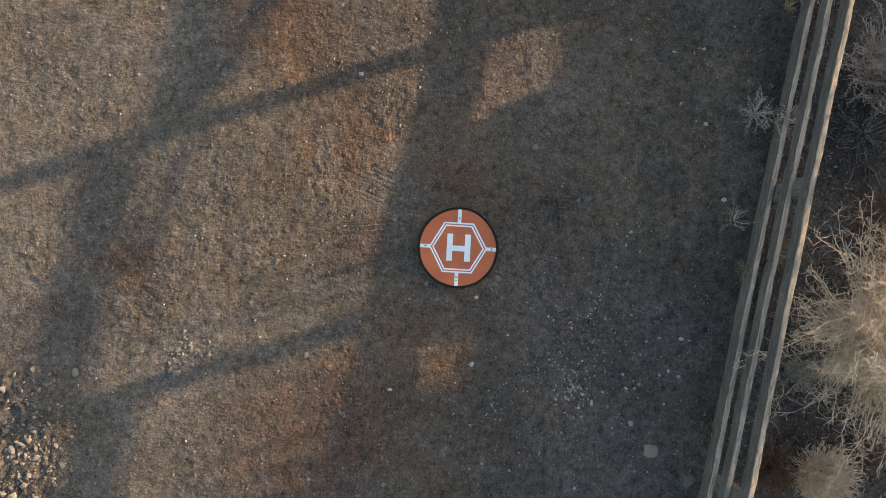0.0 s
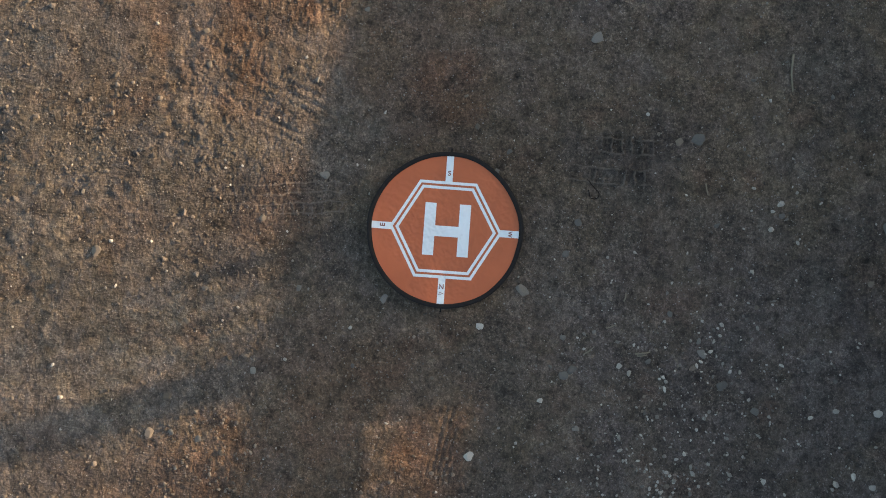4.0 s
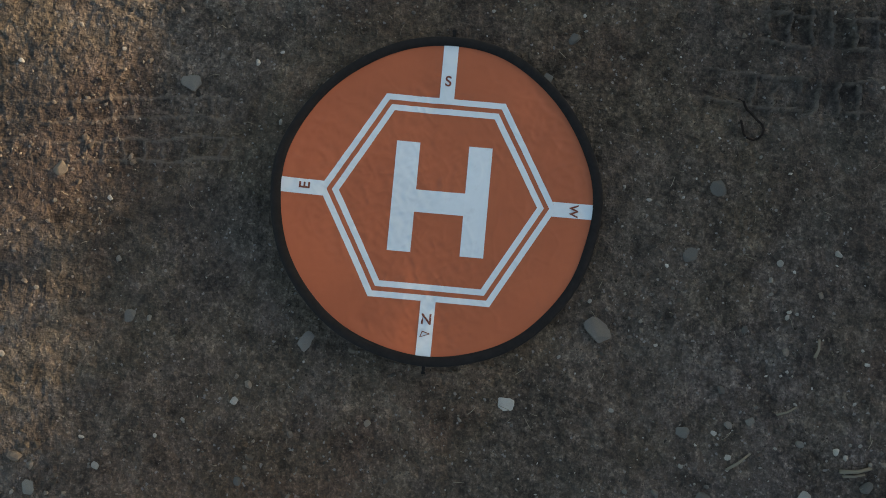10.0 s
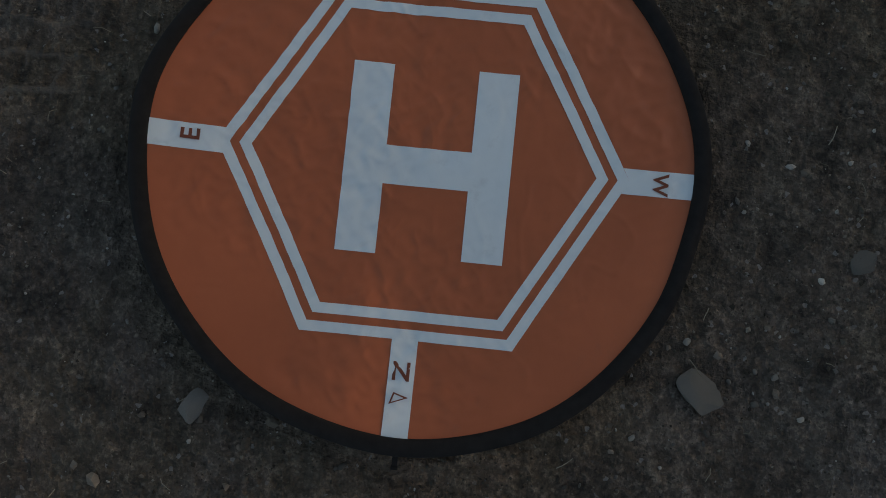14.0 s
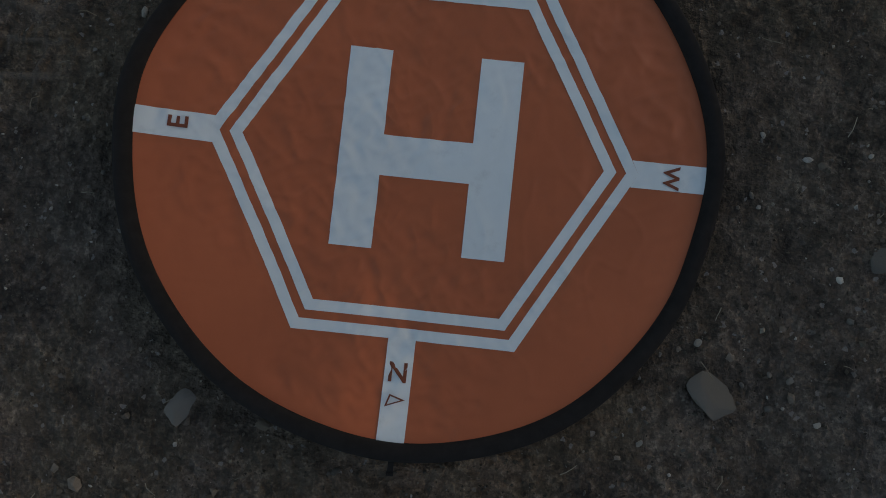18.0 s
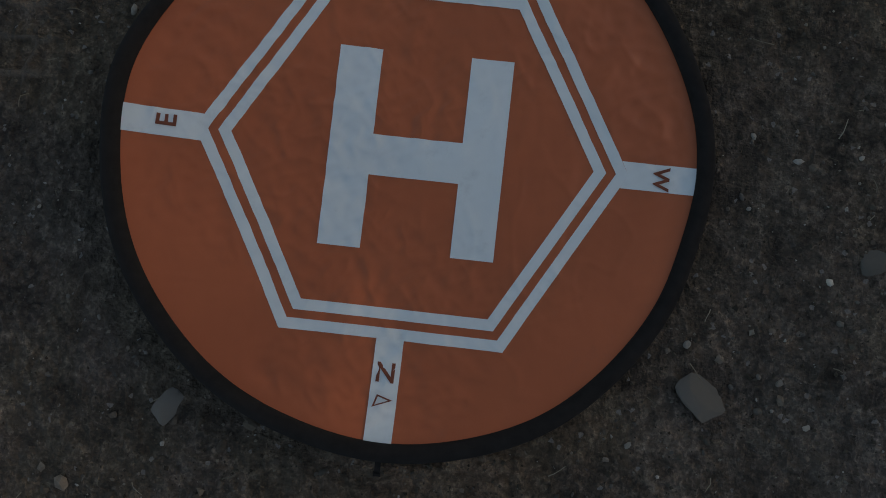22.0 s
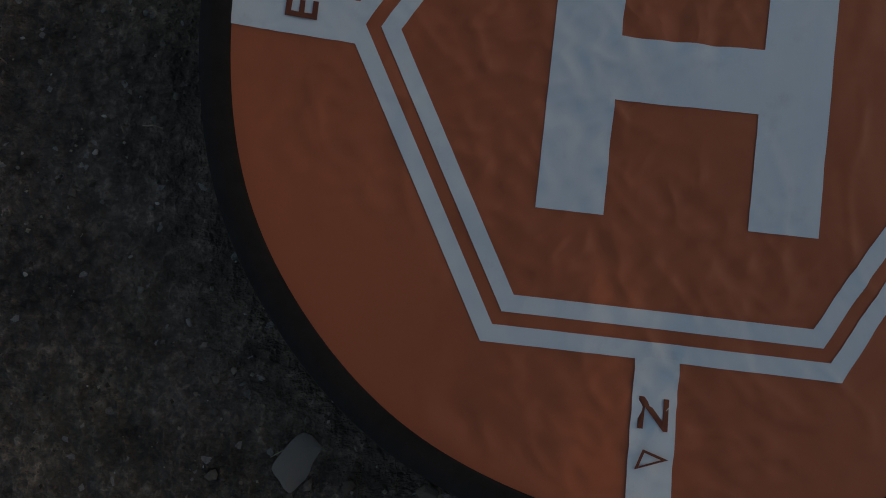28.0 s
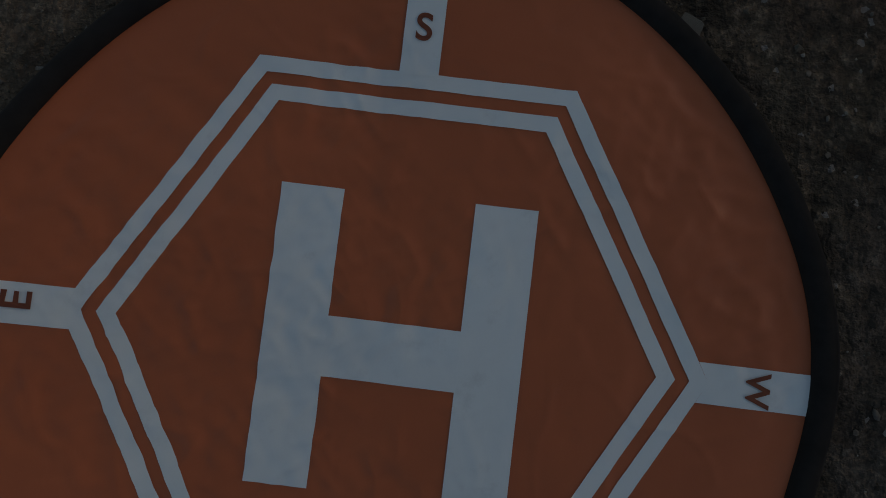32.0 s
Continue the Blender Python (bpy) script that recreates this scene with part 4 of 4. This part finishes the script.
def scatter_rubble():
    """Broken pale chunks at the far corner of the dirt, and one crumbled lump nearer the middle."""
    r = np.random.RandomState(37)
    x = np.concatenate([r.normal(-4.22, 0.27, 520), r.normal(-2.62, 0.13, 90)])
    y = np.concatenate([r.normal(-1.95, 0.40, 520), r.normal(-0.93, 0.08, 90)])
    size = np.clip(0.011 * np.exp(r.normal(0, 0.6, len(x))), 0.004, 0.045)
    ob = lumps("rubble", x, y, size, RUBBLE, r)
    ob.data.polygons.foreach_set("use_smooth", [False] * len(ob.data.polygons))
    tagged(ob, "broken pale rubble heaped on dirt", "rubble", kind="stuff")


scatter_rubble()


def scatter_clods():
    r = np.random.RandomState(13)
    n = 15000
    x = np.concatenate([r.uniform(-4.5, -0.3, n // 2), r.normal(-0.9, 0.7, n // 4), r.uniform(-4.5, 3.0, n - n // 2 - n // 4)])
    y = r.uniform(-2.6, 2.7, n)
    keep = (np.hypot(x - PAD_X, y - PAD_Y) > 0.40) & (fbm(x * 2.3, y * 2.3, 301, 3) > 0.42)
    x, y = x[keep], y[keep]
    n = len(x)
    size = np.clip(0.0040 * np.exp(r.normal(0, 0.45, n)), 0.0022, 0.012) * np.where(np.hypot(x, y) < 1.1, 0.70, 1.15)
    z = ground_height(x, y)
    bm = bmesh.new()
    bmesh.ops.create_icosphere(bm, subdivisions=1, radius=1.0)
    bv = np.array([v.co[:] for v in bm.verts])
    bf = np.array([[v.index for v in f.verts] for f in bm.faces])
    bm.free()
    jit = 1 + r.uniform(-0.5, 0.45, (n, len(bv)))
    sx, sy = size * r.uniform(0.8, 1.4, n), size * r.uniform(0.7, 1.2, n)
    ang = r.uniform(0, 6.28, n)
    c, s = np.cos(ang)[:, None], np.sin(ang)[:, None]
    px, py, pz = bv[None, :, 0] * jit * sx[:, None], bv[None, :, 1] * jit * sy[:, None], bv[None, :, 2] * jit * size[:, None] * 0.55
    verts = np.stack([x[:, None] + px * c - py * s, y[:, None] + px * s + py * c, z[:, None] + 0.35 * size[:, None] + pz], 2).reshape(-1, 3)
    faces = (bf[None] + (np.arange(n) * len(bv))[:, None, None]).reshape(-1, 3)
    tagged(link("soil_clods", verts.tolist(), faces.tolist(), CLOD), "small crumbled clods of dry brown soil", "soil", kind="stuff")


scatter_clods()


def scatter_grit():
    """Loose crumbs a few millimetres across, thick on the ground round the pad."""
    r = np.random.RandomState(23)
    n = 30000
    x, y = r.uniform(-1.45, 1.45, n), r.uniform(-0.95, 0.95, n)
    x[: n // 2], y[: n // 2] = r.normal(0, 0.6, n // 2), r.normal(0, 0.48, n // 2)
    keep = (np.hypot(x - PAD_X, y - PAD_Y) > 0.385) & (fbm(x * 6, y * 6, 311, 3) + r.uniform(-0.15, 0.15, n) > 0.46)
    x, y = x[keep], y[keep]
    n = len(x)
    size = np.clip(0.0012 * np.exp(r.normal(0, 0.45, n)), 0.0007, 0.004)
    z = ground_height(x, y)
    bv = np.array([(1, 0, 0), (-1, 0, 0), (0, 1, 0), (0, -1, 0), (0, 0, 1), (0, 0, -1)], float)
    bf = np.array([(0, 2, 4), (2, 1, 4), (1, 3, 4), (3, 0, 4), (2, 0, 5), (1, 2, 5), (3, 1, 5), (0, 3, 5)])
    jit = 1 + r.uniform(-0.4, 0.4, (n, 6))
    ang = r.uniform(0, 6.28, n)
    c, s = np.cos(ang)[:, None], np.sin(ang)[:, None]
    px, py, pz = bv[None, :, 0] * jit * size[:, None] * 1.2, bv[None, :, 1] * jit * size[:, None], bv[None, :, 2] * jit * size[:, None] * 0.75
    verts = np.stack([x[:, None] + px * c - py * s, y[:, None] + px * s + py * c, z[:, None] + 0.3 * size[:, None] + pz], 2).reshape(-1, 3)
    faces = (bf[None] + (np.arange(n) * 6)[:, None, None]).reshape(-1, 3)
    tagged(link("grit", verts.tolist(), faces.tolist(), GRIT), "fine dark grit and crumbs of soil", "soil", kind="stuff")


scatter_grit()


def scatter_straw():
    rng = random.Random(8)
    verts, faces = [], []
    for _ in range(800):
        if rng.random() < 0.6:
            x, y = rng.gauss(0.2, 0.9), rng.gauss(-0.1, 0.7)
        else:
            x, y = rng.uniform(-4.4, 4.2), rng.uniform(-2.6, 2.7)
        if math.hypot(x - PAD_X, y - PAD_Y) < 0.42:
            continue
        a, length = rng.uniform(0, 6.28), 0.008 + 0.022 * rng.random() ** 2
        z = ground_z(x, y) + 0.003
        d = Vector((math.cos(a), math.sin(a), rng.uniform(-0.1, 0.15)))
        tube(grow(rng, Vector((x, y, z)), d, length, 0.25, 3), 0.0008, 0.0005, verts, faces)
    tagged(link("straw", verts, faces, STRAW), "short bits of dry straw and grass on dirt", "straw", kind="stuff")


def scatter_litter(name, label, count, seed, mat):
    rng = random.Random(seed)
    verts, faces = [], []
    for _ in range(count):
        y = rng.uniform(-2.7, 2.8)
        x = 2.785 + 0.248 * y + rng.uniform(0.08, 1.9)
        a, s, t = rng.uniform(0, 6.28), rng.uniform(0.006, 0.018), rng.uniform(-0.4, 0.4)
        z = ground_z(x, y) + 0.006
        b = len(verts)
        for u, v in ((-1, 0), (0, 0.45), (1, 0), (0, -0.45)):
            verts.append((x + s * (u * math.cos(a) - v * math.sin(a)), y + s * (u * math.sin(a) + v * math.cos(a)), z + s * t * u + 0.3 * s * abs(v)))
        faces += [(b, b + 1, b + 2), (b, b + 2, b + 3)]
    tagged(link(name, verts, faces, mat), label, "litter", kind="stuff")


scatter_straw()
scatter_litter("leaf_litter", "fallen russet leaf litter on dark soil", 2600, 9, RUSSET)
scatter_litter("twig_litter", "pale broken twigs and chaff on dark soil", 2400, 29, DRY_GREY)


# ---- sticks and wire ----
def lying_tube(name, label, category, points, r0, r1, mat, sides=7):
    pts = [Vector((x, y, ground_z(x, y) + r0 * 0.8 + lift)) for x, y, lift in points]
    verts, faces = [], []
    tube(pts, r0, r1, verts, faces, sides)
    n = len(pts)
    faces.append(tuple(range(sides))[::-1])
    faces.append(tuple((n - 1) * sides + q for q in range(sides)))
    tagged(link(name, verts, faces, mat, smooth=True), label, category)


hook = [(0.694, 0.24), (0.719, 0.207), (0.74, 0.183)]
hook += [(0.724 + 0.024 * math.cos(radians(a)), 0.168 + 0.024 * math.sin(radians(a))) for a in range(30, -181, -30)]
hook += [(0.699, 0.182), (0.695, 0.192)]
lying_tube("bent_wire", "dark rusty wire bent into a hook on dirt", "wire", [(a[0] + (b[0] - a[0]) * k / 4, a[1] + (b[1] - a[1]) * k / 4, 0.010) for a, b in zip(hook, hook[1:]) for k in range(4)], 0.0029, 0.0029, WIRE)
for x0, y0, x1, y1, r in ((0.659, -0.613, 0.713, -0.575, 0.0032), (0.909, -0.61, 0.979, -0.602, 0.005), (0.915, -0.62, 0.965, -0.616, 0.0035), (0.86, -0.357, 0.872, -0.315, 0.0035),
                          (0.773, -0.487, 0.818, -0.469, 0.0025), (1.701, 0.84, 1.697, 0.659, 0.005), (0.752, 0.508, 0.723, 0.533, 0.003), (2.319, 0.289, 2.404, 0.406, 0.003), (1.268, 0.214, 1.279, 0.156, 0.003)):
    mid = ((x0 + x1) / 2 + (y1 - y0) * 0.05, (y0 + y1) / 2 - (x1 - x0) * 0.05)
    lying_tube("stick", "short pale dry stick lying on dirt", "stick", [(x0, y0, 0.002), (*mid, 0.004), (x1, y1, 0.002)], r, r * 0.7, STRAW)
